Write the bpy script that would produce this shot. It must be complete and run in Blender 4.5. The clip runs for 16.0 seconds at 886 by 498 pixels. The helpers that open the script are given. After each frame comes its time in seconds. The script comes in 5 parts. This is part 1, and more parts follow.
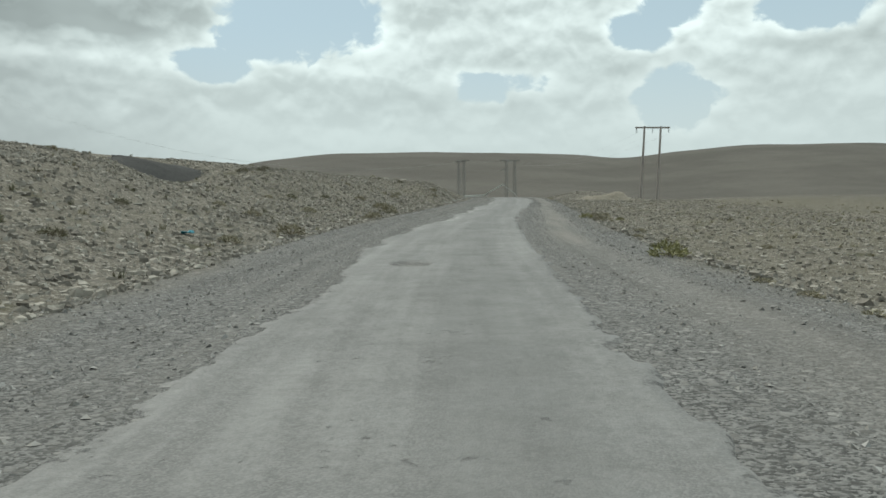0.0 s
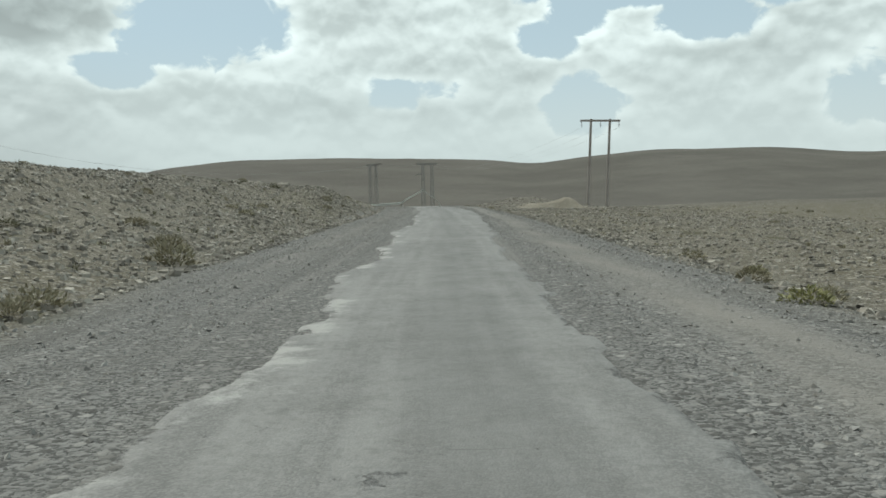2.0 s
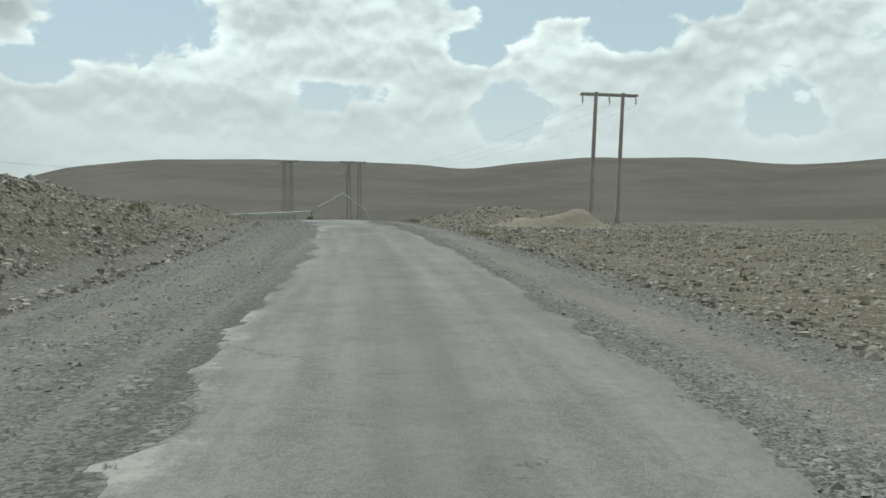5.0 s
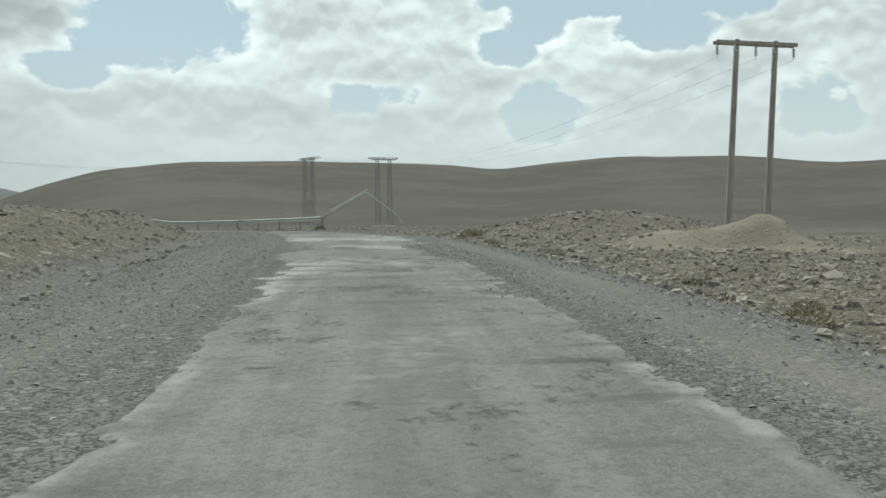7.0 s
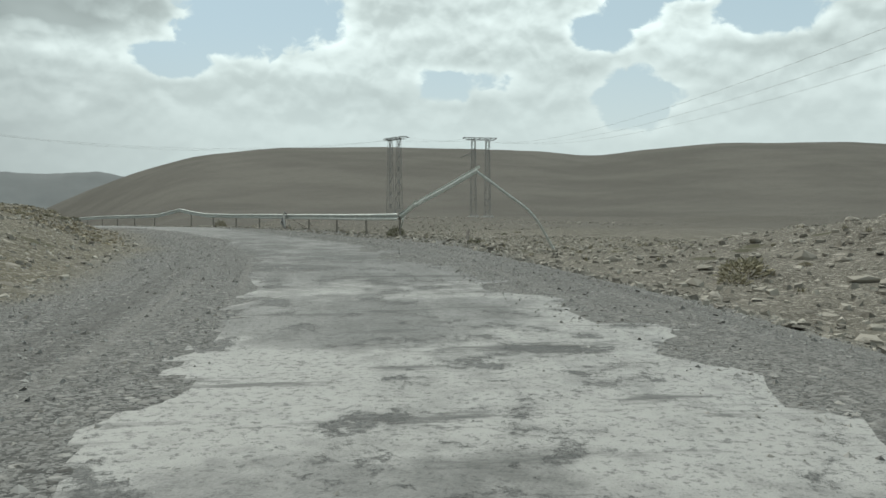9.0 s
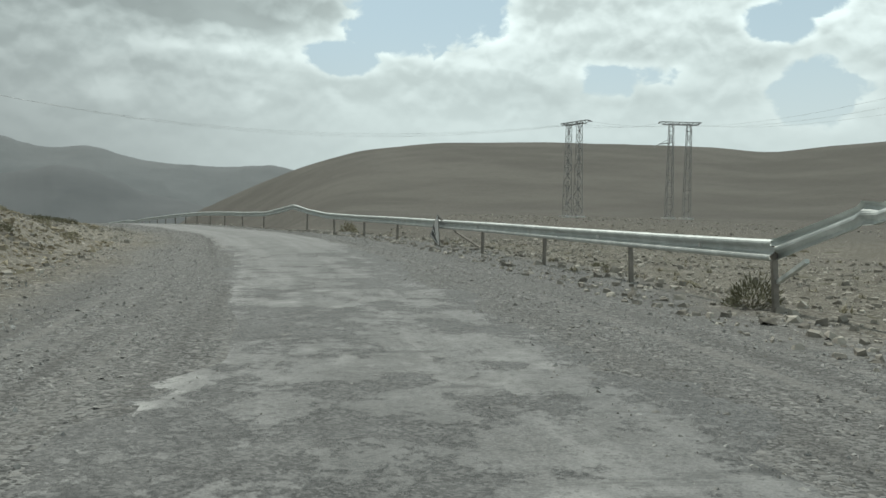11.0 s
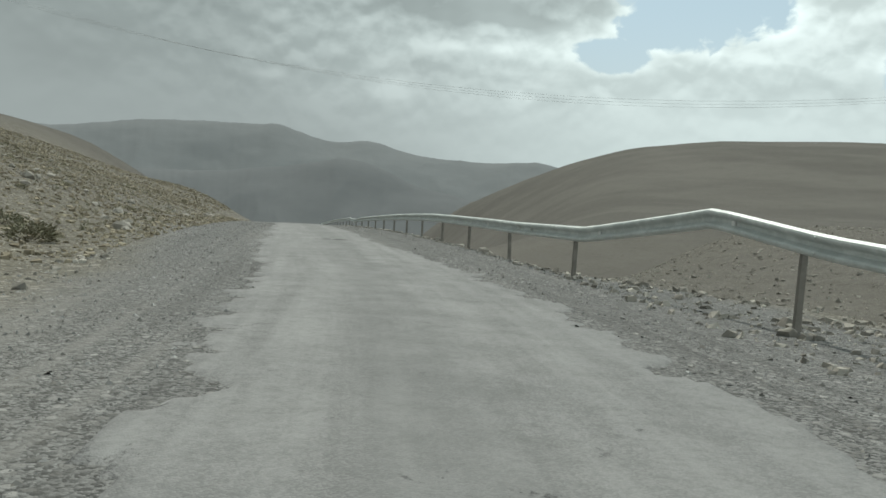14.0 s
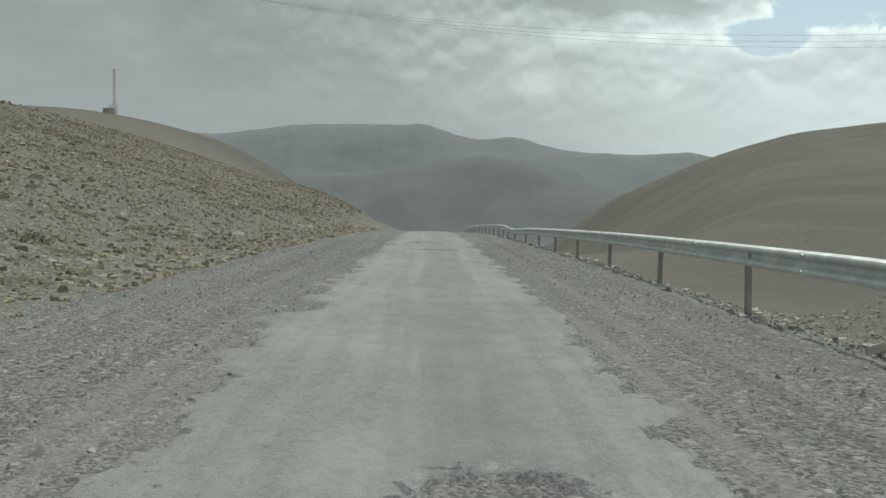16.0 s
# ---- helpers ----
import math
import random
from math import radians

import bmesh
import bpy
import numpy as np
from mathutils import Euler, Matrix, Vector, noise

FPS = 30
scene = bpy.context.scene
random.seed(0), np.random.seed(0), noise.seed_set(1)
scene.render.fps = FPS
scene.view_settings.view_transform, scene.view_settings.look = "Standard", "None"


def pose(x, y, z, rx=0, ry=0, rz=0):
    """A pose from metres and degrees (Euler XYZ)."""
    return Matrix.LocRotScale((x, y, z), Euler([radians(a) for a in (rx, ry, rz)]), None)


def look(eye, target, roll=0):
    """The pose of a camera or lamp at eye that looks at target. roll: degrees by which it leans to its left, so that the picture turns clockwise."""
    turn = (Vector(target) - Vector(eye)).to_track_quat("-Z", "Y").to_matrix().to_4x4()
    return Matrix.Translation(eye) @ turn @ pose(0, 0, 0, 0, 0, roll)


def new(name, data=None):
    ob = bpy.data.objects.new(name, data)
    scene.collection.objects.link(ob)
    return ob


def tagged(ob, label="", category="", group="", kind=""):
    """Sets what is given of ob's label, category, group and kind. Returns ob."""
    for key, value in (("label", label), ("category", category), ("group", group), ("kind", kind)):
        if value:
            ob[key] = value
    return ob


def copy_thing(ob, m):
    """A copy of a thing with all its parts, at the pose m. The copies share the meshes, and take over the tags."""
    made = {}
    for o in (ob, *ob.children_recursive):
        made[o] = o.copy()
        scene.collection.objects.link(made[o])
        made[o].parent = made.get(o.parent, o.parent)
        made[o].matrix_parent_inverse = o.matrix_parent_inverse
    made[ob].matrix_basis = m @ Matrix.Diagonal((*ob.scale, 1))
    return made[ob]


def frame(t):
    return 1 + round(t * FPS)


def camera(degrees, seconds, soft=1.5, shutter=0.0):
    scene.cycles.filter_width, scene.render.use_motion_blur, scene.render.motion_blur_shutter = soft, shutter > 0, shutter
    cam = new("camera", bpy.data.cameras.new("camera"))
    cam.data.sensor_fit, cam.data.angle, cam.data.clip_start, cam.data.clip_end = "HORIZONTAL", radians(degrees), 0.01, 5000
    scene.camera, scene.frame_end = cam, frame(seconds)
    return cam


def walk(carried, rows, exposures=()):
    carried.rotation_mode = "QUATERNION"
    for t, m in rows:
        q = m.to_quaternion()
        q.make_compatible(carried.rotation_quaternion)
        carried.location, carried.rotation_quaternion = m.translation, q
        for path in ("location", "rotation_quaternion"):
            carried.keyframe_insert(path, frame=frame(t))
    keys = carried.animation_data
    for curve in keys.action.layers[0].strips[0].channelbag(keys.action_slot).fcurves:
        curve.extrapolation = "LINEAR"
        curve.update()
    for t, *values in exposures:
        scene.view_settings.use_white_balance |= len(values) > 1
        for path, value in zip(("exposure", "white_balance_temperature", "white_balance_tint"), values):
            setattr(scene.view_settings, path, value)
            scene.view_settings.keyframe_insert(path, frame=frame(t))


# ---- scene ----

# ---------------------------------------------------------------- camera
cam = camera(56.8, 16.0, soft=1.6)

# seconds, x, y, z, yaw, pitch, roll
PATH = (
    (0.0, 0.000, 0.000, 1.400, 0.01, -1.99, 0.44),
    (0.5, -0.070, 6.640, 1.650, -1.58, -1.68, 1.35),
    (1.0, 0.073, 13.139, 1.924, -3.09, -1.76, 1.87),
    (1.5, 0.445, 19.643, 2.184, -4.51, -1.67, 1.71),
    (2.0, 0.878, 26.302, 2.484, -6.00, -1.64, 1.23),
    (2.5, 1.470, 33.093, 2.783, -7.26, -1.55, 0.66),
    (3.0, 2.068, 39.875, 3.036, -8.39, -1.46, 0.49),
    (3.5, 2.915, 46.476, 3.303, -9.39, -1.29, 0.86),
    (4.0, 3.589, 53.361, 3.601, -10.20, -1.29, 0.95),
    (4.2, 3.896, 56.122, 3.736, -10.44, -1.33, 0.80),
    (6.3, 6.654, 83.043, 4.745, -11.22, -1.37, 0.28),
    (6.5, 6.918, 85.529, 4.845, -10.87, -1.29, 0.33),
    (7.0, 7.401, 91.785, 5.067, -8.87, -1.27, 0.66),
    (7.5, 7.786, 98.053, 5.381, -7.25, -1.37, 0.57),
    (8.0, 8.060, 104.242, 5.666, -5.86, -1.64, 0.32),
    (8.5, 8.241, 110.554, 5.839, -4.57, -1.85, -0.02),
    (8.7, 8.244, 113.104, 5.907, -3.85, -2.02, 0.00),
    (10.8, 5.449, 138.645, 6.507, 7.02, -2.45, -0.84),
    (11.0, 4.912, 140.924, 6.525, 8.33, -2.52, -1.07),
    (11.5, 3.253, 146.521, 6.563, 11.24, -2.55, -1.64),
    (12.0, 1.249, 152.275, 6.548, 15.25, -2.73, -2.41),
    (12.5, -1.098, 158.102, 6.550, 19.10, -3.16, -2.52),
    (13.0, -3.498, 163.962, 6.677, 21.55, -3.14, -3.10),
    (13.5, -6.330, 169.779, 6.729, 23.96, -3.19, -3.27),
    (14.0, -9.242, 175.354, 6.745, 26.35, -3.29, -3.14),
    (14.5, -12.343, 180.585, 6.700, 28.86, -3.33, -2.84),
    (15.0, -15.601, 185.553, 6.678, 31.60, -3.41, -2.13),
    (15.5, -19.025, 190.215, 6.679, 34.28, -3.58, -1.41),
    (16.0, -22.470, 194.681, 6.821, 36.51, -3.96, -1.50),
)
walk(cam, [(t, pose(x, y, z, 90 + pitch, 0, yaw) @ pose(0, 0, 0, 0, 0, -roll)) for t, x, y, z, yaw, pitch, roll in PATH],
     exposures=((0.0, -0.02, 6270, 3), (10.8, 0.0, 6270, 3), (16.0, 0.06, 6270, 3)))

# ---------------------------------------------------------------- sky and sun
SUN_AZ, SUN_EL = 32.0, 58.0          # degrees left of +y, above the horizon


class Nodes:
    """A small helper that wires shader nodes."""

    def __init__(self, tree):
        self.tree = tree
        tree.nodes.clear()

    def add(self, kind, **inputs):
        node = self.tree.nodes.new(kind)
        for key, value in inputs.items():
            self.put(node, key.replace("_", " "), value)
        return node

    def put(self, node, key, value):
        socket = node.inputs[int(key[1:])] if key[0] == "i" and key[1:].isdigit() else node.inputs[key]
        if hasattr(value, "is_output"):
            self.tree.links.new(value, socket)
        else:
            socket.default_value = value

    def math(self, op, a, b=0.0, c=0.0, clamp=False):
        node = self.add("ShaderNodeMath", i0=a, i1=b, i2=c)
        node.operation, node.use_clamp = op, clamp
        return node.outputs[0]

    def step(self, x, lo, hi, a=0.0, b=1.0):
        node = self.add("ShaderNodeMapRange", Value=x)
        node.interpolation_type = "SMOOTHSTEP"
        for key, value in (("From Min", lo), ("From Max", hi), ("To Min", a), ("To Max", b)):
            self.put(node, key, value)
        return node.outputs[0]

    def mix(self, f, a, b, how="MIX"):
        node = self.tree.nodes.new("ShaderNodeMix")
        node.data_type, node.blend_type = "RGBA", how
        for k, v in ((0, f), (6, a), (7, b)):
            if hasattr(v, "is_output"):
                self.tree.links.new(v, node.inputs[k])
            else:
                node.inputs[k].default_value = v
        return node.outputs[2]

    def noise(self, vec, scale, detail=4.0, rough=0.55, distort=0.0):
        return self.add("ShaderNodeTexNoise", Vector=vec, Scale=scale, Detail=detail, Roughness=rough, Distortion=distort).outputs[0]

    def voronoi(self, vec, scale, out="Distance", feature="F1"):
        node = self.add("ShaderNodeTexVoronoi", Vector=vec, Scale=scale)
        node.feature = feature
        return node.outputs[out]

    def xyz(self, x, y, z):
        return self.add("ShaderNodeCombineXYZ", X=x, Y=y, Z=z).outputs[0]


def grey(v, warm=0.0):
    return (v * (1 + warm), v, v * (1 - warm), 1)


def build_world():
    world = bpy.data.worlds.new("sky")
    world.use_nodes = True
    scene.world = world
    n = Nodes(world.node_tree)
    sky = n.add("ShaderNodeTexSky")
    sky.sky_type, sky.sun_disc = "NISHITA", False
    sky.sun_elevation, sky.sun_rotation = radians(SUN_EL), radians(-SUN_AZ)
    sky.air_density, sky.dust_density, sky.altitude = 1.0, 2.5, 1500
    way = n.add("ShaderNodeTexCoord").outputs["Generated"]
    sep = n.add("ShaderNodeSeparateXYZ", Vector=way)
    az = n.math("MULTIPLY", n.math("ARCTAN2", n.math("MULTIPLY", sep.outputs[0], -1), sep.outputs[1]), 57.2958)
    el = n.math("MULTIPLY", n.math("ARCSINE", sep.outputs[2]), 57.2958)

    def field(lift, puffs):
        """Soft cloud shape and the same with rounded puffs, at a height above the way looked at."""
        p = n.xyz(n.math("MULTIPLY", az, 0.1), n.math("MULTIPLY", n.math("ADD", el, lift), 0.17), 3.7)
        soft = n.noise(p, 1.5, 3.0, 0.5, 0.1)
        q = n.add("ShaderNodeVectorMath", i0=p, i1=n.xyz(n.math("MULTIPLY", n.noise(p, 4.0, 3, 0.5), 0.25), n.math("MULTIPLY", n.noise(p, 4.6, 3, 0.5), 0.25), 0.0)).outputs[0]
        total = soft
        for scale, weight in puffs:
            v = n.add("ShaderNodeTexVoronoi", Vector=q, Scale=scale)
            v.voronoi_dimensions = "2D"
            total = n.math("ADD", total, n.math("MULTIPLY", n.math("SUBTRACT", 0.48, v.outputs["Distance"]), weight * 1.4))
        return soft, total

    large = ((1.3, 0.20), (2.9, 0.14), (6.3, 0.07))
    s0, d0 = field(0.0, large)
    _, d1 = field(0.7, large)

    def blob(a, e, ra, re, weight):
        x = n.math("DIVIDE", n.math("SUBTRACT", az, a), ra)
        y = n.math("DIVIDE", n.math("SUBTRACT", el, e), re)
        r = n.math("ADD", n.math("MULTIPLY", x, x), n.math("MULTIPLY", y, y))
        return n.math("MULTIPLY", n.math("EXPONENT", n.math("MULTIPLY", r, -1)), weight)

    def bulge(a, e, ra, re, weight):
        """One at the middle of an ellipse, nothing on its edge, less outside."""
        x = n.math("DIVIDE", n.math("SUBTRACT", az, a), ra)
        y = n.math("DIVIDE", n.math("SUBTRACT", el, e), re)
        return n.math("MULTIPLY", n.math("SUBTRACT", 1.0, n.math("ADD", n.math("MULTIPLY", x, x), n.math("MULTIPLY", y, y))), weight)

    # blue gaps between the cloud banks: azimuth, elevation, half widths, clearness
    hole = -1.6
    for g in ((9.3, 13.9, 5.0, 2.9, 1.0), (15.3, 10.5, 2.7, 1.15, 0.9), (12.6, 12.0, 2.8, 1.5, 0.9), (-13.6, 12.5, 2.2, 1.3, 0.9), (-15.4, 14.0, 2.2, 1.7, 0.9),
              (-19.5, 15.6, 7.0, 1.5, 1.0), (-24.3, 13.3, 3.3, 1.9, 1.0), (-28.0, 14.8, 3.6, 1.3, 0.8), (-4.2, 9.1, 2.8, 0.9, 0.38), (-16.0, 7.9, 2.9, 2.1, 0.75),
              (-33.6, 7.6, 2.0, 1.8, 0.45), (-46.0, 12.0, 6.0, 3.0, 0.8), (-70.0, 20.0, 14.0, 5.0, 0.9), (-8.0, 24.0, 8.0, 4.0, 0.9),
              (-38.0, 30.0, 14.0, 6.0, 0.9), (170.0, 25.0, 16.0, 8.0, 0.9), (-130.0, 18.0, 18.0, 6.0, 0.9)):
        hole = n.math("MAXIMUM", hole, bulge(*g))

    def billow(lift, detail):
        """Heaped cloud relief in degrees: broad swells and cauliflower heads."""
        q = n.xyz(az, n.math("MULTIPLY", n.math("ADD", el, lift), 1.35), 2.3)
        q = n.add("ShaderNodeVectorMath", i0=q, i1=n.xyz(n.math("MULTIPLY", n.noise(q, 0.5, 2, 0.5), 2.0), n.math("MULTIPLY", n.noise(q, 0.57, 2, 0.5), 2.0), 0.0)).outputs[0]
        total = n.math("MULTIPLY", n.math("SUBTRACT", n.noise(q, 0.22, detail, 0.62), 0.5), 3.6)
        for scale, weight in ((0.30, 0.60), (0.62, 0.42), (1.3, 0.22), (2.7, 0.08)):
            v = n.add("ShaderNodeTexVoronoi", Vector=q, Scale=scale)
            v.voronoi_dimensions = "2D"
            total = n.math("ADD", total, n.math("MULTIPLY", n.math("SUBTRACT", 0.45, v.outputs["Distance"]), weight * 1.5))
        return total

    heap = billow(0.0, 7.0)
    edge = n.math("SUBTRACT", n.math("MULTIPLY", heap, 0.62), hole)
    mask = n.step(edge, -0.16, 0.26)
    soft = billow(0.0, 2.0)
    rim = n.step(n.math("SUBTRACT", n.math("MULTIPLY", soft, 0.62), hole), 0.95, 0.10)
    relief = n.math("SUBTRACT", soft, billow(0.6, 2.0))
    lit = n.step(n.math("ADD", n.math("MULTIPLY", n.math("SUBTRACT", d0, d1), 0.8), n.math("MULTIPLY", relief, 0.15)), -0.21, 0.21)
    glow = n.math("MULTIPLY_ADD", lit, 0.72, n.math("MULTIPLY", rim, 0.42))
    # bright billows and dark cloud bases
    for g in ((-1.0, 12.6, 7.0, 2.2, 0.28), (-20.0, 12.0, 3.6, 1.6, 0.22), (-27.5, 9.5, 5.0, 1.6, 0.15), (5.0, 10.3, 6.0, 1.0, 0.2), (30.4, 7.4, 1.7, 0.75, 1.1), (38.7, 7.9, 1.2, 0.4, 0.9),
              (21.7, 7.3, 1.2, 0.7, 0.8), (18.6, 11.8, 1.6, 1.6, 0.35), (25.0, 10.6, 4.0, 0.5, 0.5),
              (24.0, 13.3, 8.5, 1.3, -0.85), (-14.0, 10.0, 5.0, 0.9, -0.2), (2.0, 8.0, 9.0, 0.9, -0.3), (-2.0, 10.9, 6.0, 0.6, -0.22), (-25.0, 10.6, 5.0, 0.7, -0.2)):
        glow = n.math("ADD", glow, blob(*g))
    glow = n.math("MINIMUM", n.math("MAXIMUM", glow, -0.25), 1.12)
    thick = n.step(s0, 0.40, 0.68, 1.03, 0.90)
    dull = n.step(n.math("ADD", az, n.math("MULTIPLY", s0, 10.0)), 19.0, 56.0, 1.0, 0.50)
    high = n.step(el, 15.5, 26.0, 1.0, 0.80)
    bright = n.math("MULTIPLY", n.math("MULTIPLY", n.math("MULTIPLY", thick, dull), high), n.math("MULTIPLY_ADD", glow, 0.40, 0.695))
    veil = n.step(az, 36.0, 60.0)
    bright = n.math("ADD", n.math("MULTIPLY", bright, n.math("SUBTRACT", 1.0, veil)), n.math("MULTIPLY", veil, n.math("MULTIPLY_ADD", s0, 0.40, 0.15)))
    cloud = n.mix(n.math("MAXIMUM", glow, n.math("MULTIPLY", veil, 0.6)), (7.6, 8.4, 8.25, 1), (8.8, 9.5, 9.3, 1))
    shade = n.add("ShaderNodeVectorMath", i0=cloud, i3=bright)
    shade.operation = "SCALE"
    gap = n.mix(0.72, sky.outputs[0], (5.9, 7.0, 7.2, 1))
    full = n.mix(mask, gap, shade.outputs[0])
    low = n.step(el, 3.0, 14.5, 0.88, 0.0)
    haze = n.mix(n.step(az, 40.0, 6.0), (3.5, 3.75, 3.7, 1), (6.4, 7.0, 6.9, 1))
    full = n.mix(low, full, haze)
    bg = n.add("ShaderNodeBackground", Color=full, Strength=0.1)
    out = n.add("ShaderNodeOutputWorld", Surface=bg.outputs[0])


build_world()
sun_data = bpy.data.lights.new("sun", "SUN")
sun_data.energy, sun_data.angle, sun_data.color = 2.7, radians(2.5), (1.0, 0.95, 0.87)
sun = new("sun", sun_data)
sa, se = radians(SUN_AZ), radians(SUN_EL)
sun.matrix_world = look((-60 * math.sin(sa), 60 * math.cos(sa), 80), (0, 0, 80 - 60 * math.tan(se)))


# ---------------------------------------------------------------- materials
def material(name, make, rough=0.85, metal=0.0, bump=0.0, dist=0.02, spec=0.3):
    """make(n, object position) returns (colour, height or None, roughness or None)."""
    mat = bpy.data.materials.new(name)
    mat.use_nodes = True
    n = Nodes(mat.node_tree)
    pos = n.add("ShaderNodeNewGeometry").outputs["Position"]
    colour, height, gloss = make(n, pos)
    shader = n.add("ShaderNodeBsdfPrincipled", Base_Color=colour, Metallic=metal, Roughness=rough if gloss is None else gloss)
    shader.inputs["Specular IOR Level"].default_value = spec
    if height is not None:
        b = n.add("ShaderNodeBump", Strength=bump, Distance=dist, Height=height)
        n.tree.links.new(b.outputs[0], shader.inputs["Normal"])
    n.add("ShaderNodeOutputMaterial", Surface=shader.outputs[0])
    return mat


def attr(n, name):
    node = n.add("ShaderNodeAttribute")
    node.attribute_name = name
    return node.outputs["Fac"]


def make_ground(n, pos):
    big = n.noise(pos, 0.035, 5, 0.6)
    mid = n.noise(pos, 0.5, 5, 0.65)
    fine = n.noise(pos, 9.0, 4, 0.7)
    warp = n.add("ShaderNodeVectorMath", i0=pos, i1=n.xyz(n.math("MULTIPLY", fine, 0.12), n.math("MULTIPLY", mid, 0.3), 0.0)).outputs[0]

    def stones(scale, share):
        """Stone cells of one size: colour choice, cover and dome height."""
        v = n.add("ShaderNodeTexVoronoi", Vector=warp, Scale=scale, Randomness=1.0)
        r = n.add("ShaderNodeSeparateColor", Color=v.outputs["Color"])
        cover = n.math("MULTIPLY", n.step(r.outputs[1], 1 - share - 0.05, 1 - share + 0.05), n.step(v.outputs["Distance"], 0.52, 0.34))
        return r.outputs[0], cover, n.math("MULTIPLY", cover, n.math("SUBTRACT", 0.8, v.outputs["Distance"]))

    soil = n.mix(n.step(mid, 0.35, 0.65), (0.105, 0.095, 0.080, 1), (0.172, 0.159, 0.136, 1))
    soil = n.mix(n.step(big, 0.38, 0.62, 0.0, 0.45), soil, (0.115, 0.107, 0.068, 1))
    soil = n.mix(n.step(fine, 0.45, 0.75, 0.0, 0.5), soil, (0.055, 0.050, 0.038, 1))
    soil = n.mix(n.math("MULTIPLY", attr(n, "growth"), n.step(fine, 0.35, 0.65, 0.3, 0.85)), soil, (0.118, 0.103, 0.058, 1))
    field, height = soil, n.math("MULTIPLY", fine, 0.3)
    for scale, share, tall in ((26.0, 0.65, 0.3), (13.0, 0.62, 0.6), (7.0, 0.48, 1.0), (3.0, 0.14, 1.4)):
        pick, cover, dome = stones(scale, share)
        tone = n.mix(pick, (0.075, 0.069, 0.060, 1), (0.43, 0.402, 0.352, 1))
        field = n.mix(n.math("MULTIPLY", cover, 0.9), field, tone)
        height = n.math("ADD", height, n.math("MULTIPLY", dome, tall))
    tuft = n.add("ShaderNodeTexVoronoi", Vector=warp, Scale=0.55, Randomness=1.0)
    pick = n.add("ShaderNodeSeparateColor", Color=tuft.outputs["Color"]).outputs[0]
    spot = n.math("MULTIPLY", n.step(tuft.outputs["Distance"], 0.30, 0.16), n.step(pick, 0.45, 0.55, 0.0, 0.75))
    field = n.mix(spot, field, (0.072, 0.070, 0.038, 1))
    chips = n.add("ShaderNodeTexVoronoi", Vector=warp, Scale=44.0, Randomness=1.0)
    rnd2 = n.add("ShaderNodeSeparateColor", Color=chips.outputs["Color"]).outputs[0]
    grav = n.mix(n.step(rnd2, 0.1, 0.9), (0.075, 0.075, 0.073, 1), (0.27, 0.268, 0.26, 1))
    pick, cover, dome = stones(11.0, 0.42)
    grav = n.mix(cover, grav, n.mix(pick, (0.08, 0.078, 0.074, 1), (0.37, 0.362, 0.345, 1)))
    grav = n.mix(n.step(mid, 0.35, 0.7, 0.05, 0.35), grav, (0.15, 0.147, 0.141, 1))
    lane = n.noise(n.xyz(n.math("MULTIPLY", attr(n, "along"), 0.05), n.math("MULTIPLY", attr(n, "across"), 2.2), 0.0), 1.0, 5, 0.62)
    grav = n.mix(n.step(lane, 0.50, 0.68, 0.0, 0.5), grav, (0.105, 0.102, 0.098, 1))
    grav = n.mix(n.step(lane, 0.48, 0.32, 0.0, 0.6), grav, (0.235, 0.229, 0.217, 1))
    g = attr(n, "gravel")
    col = n.mix(g, field, grav)
    height = n.math("ADD", n.math("MULTIPLY", height, n.math("SUBTRACT", 1.0, g)), n.math("MULTIPLY", g, n.math("SUBTRACT", n.math("MULTIPLY", dome, 0.4), n.math("MULTIPLY", chips.outputs["Distance"], 0.25))))
    dust = n.mix(fine, (0.22, 0.208, 0.188, 1), (0.33, 0.315, 0.29, 1))
    col = n.mix(attr(n, "track"), col, dust)
    sand = n.mix(mid, (0.24, 0.218, 0.178, 1), (0.38, 0.348, 0.288, 1))
    col = n.mix(attr(n, "sand"), col, sand)
    up = n.add("ShaderNodeSeparateXYZ", Vector=pos).outputs[2]
    wide = n.noise(pos, 0.006, 8, 0.62)
    heath = n.mix(n.step(wide, 0.36, 0.64), (0.106, 0.099, 0.087, 1), (0.140, 0.131, 0.116, 1))
    heath = n.mix(n.step(n.noise(pos, 0.05, 7, 0.72), 0.48, 0.72, 0.0, 0.3), heath, (0.072, 0.067, 0.056, 1))
    # thin sheep tracks and ledges that follow the contours
    ledge = n.noise(n.xyz(n.math("MULTIPLY", n.noise(pos, 0.004, 3, 0.5), 3.0), n.math("MULTIPLY", up, 0.22), 0.0), 1.0, 5, 0.7)
    heath = n.mix(n.math("MULTIPLY", n.step(ledge, 0.60, 0.68, 0.0, 0.25), n.step(n.noise(pos, 0.011, 3, 0.6), 0.45, 0.6)), heath, (0.19, 0.178, 0.155, 1))
    dots = n.add("ShaderNodeTexVoronoi", Vector=warp, Scale=0.42, Randomness=1.0)
    pick = n.add("ShaderNodeSeparateColor", Color=dots.outputs["Color"]).outputs[0]
    heath = n.mix(n.math("MULTIPLY", n.step(dots.outputs["Distance"], 0.34, 0.14), n.step(pick, 0.4, 0.5, 0.0, 0.6)), heath, (0.060, 0.057, 0.042, 1))
    heath = n.mix(n.math("MULTIPLY", n.step(mid, 0.52, 0.70), 0.25), heath, (0.170, 0.160, 0.136, 1))
    col = n.mix(attr(n, "far"), col, heath)
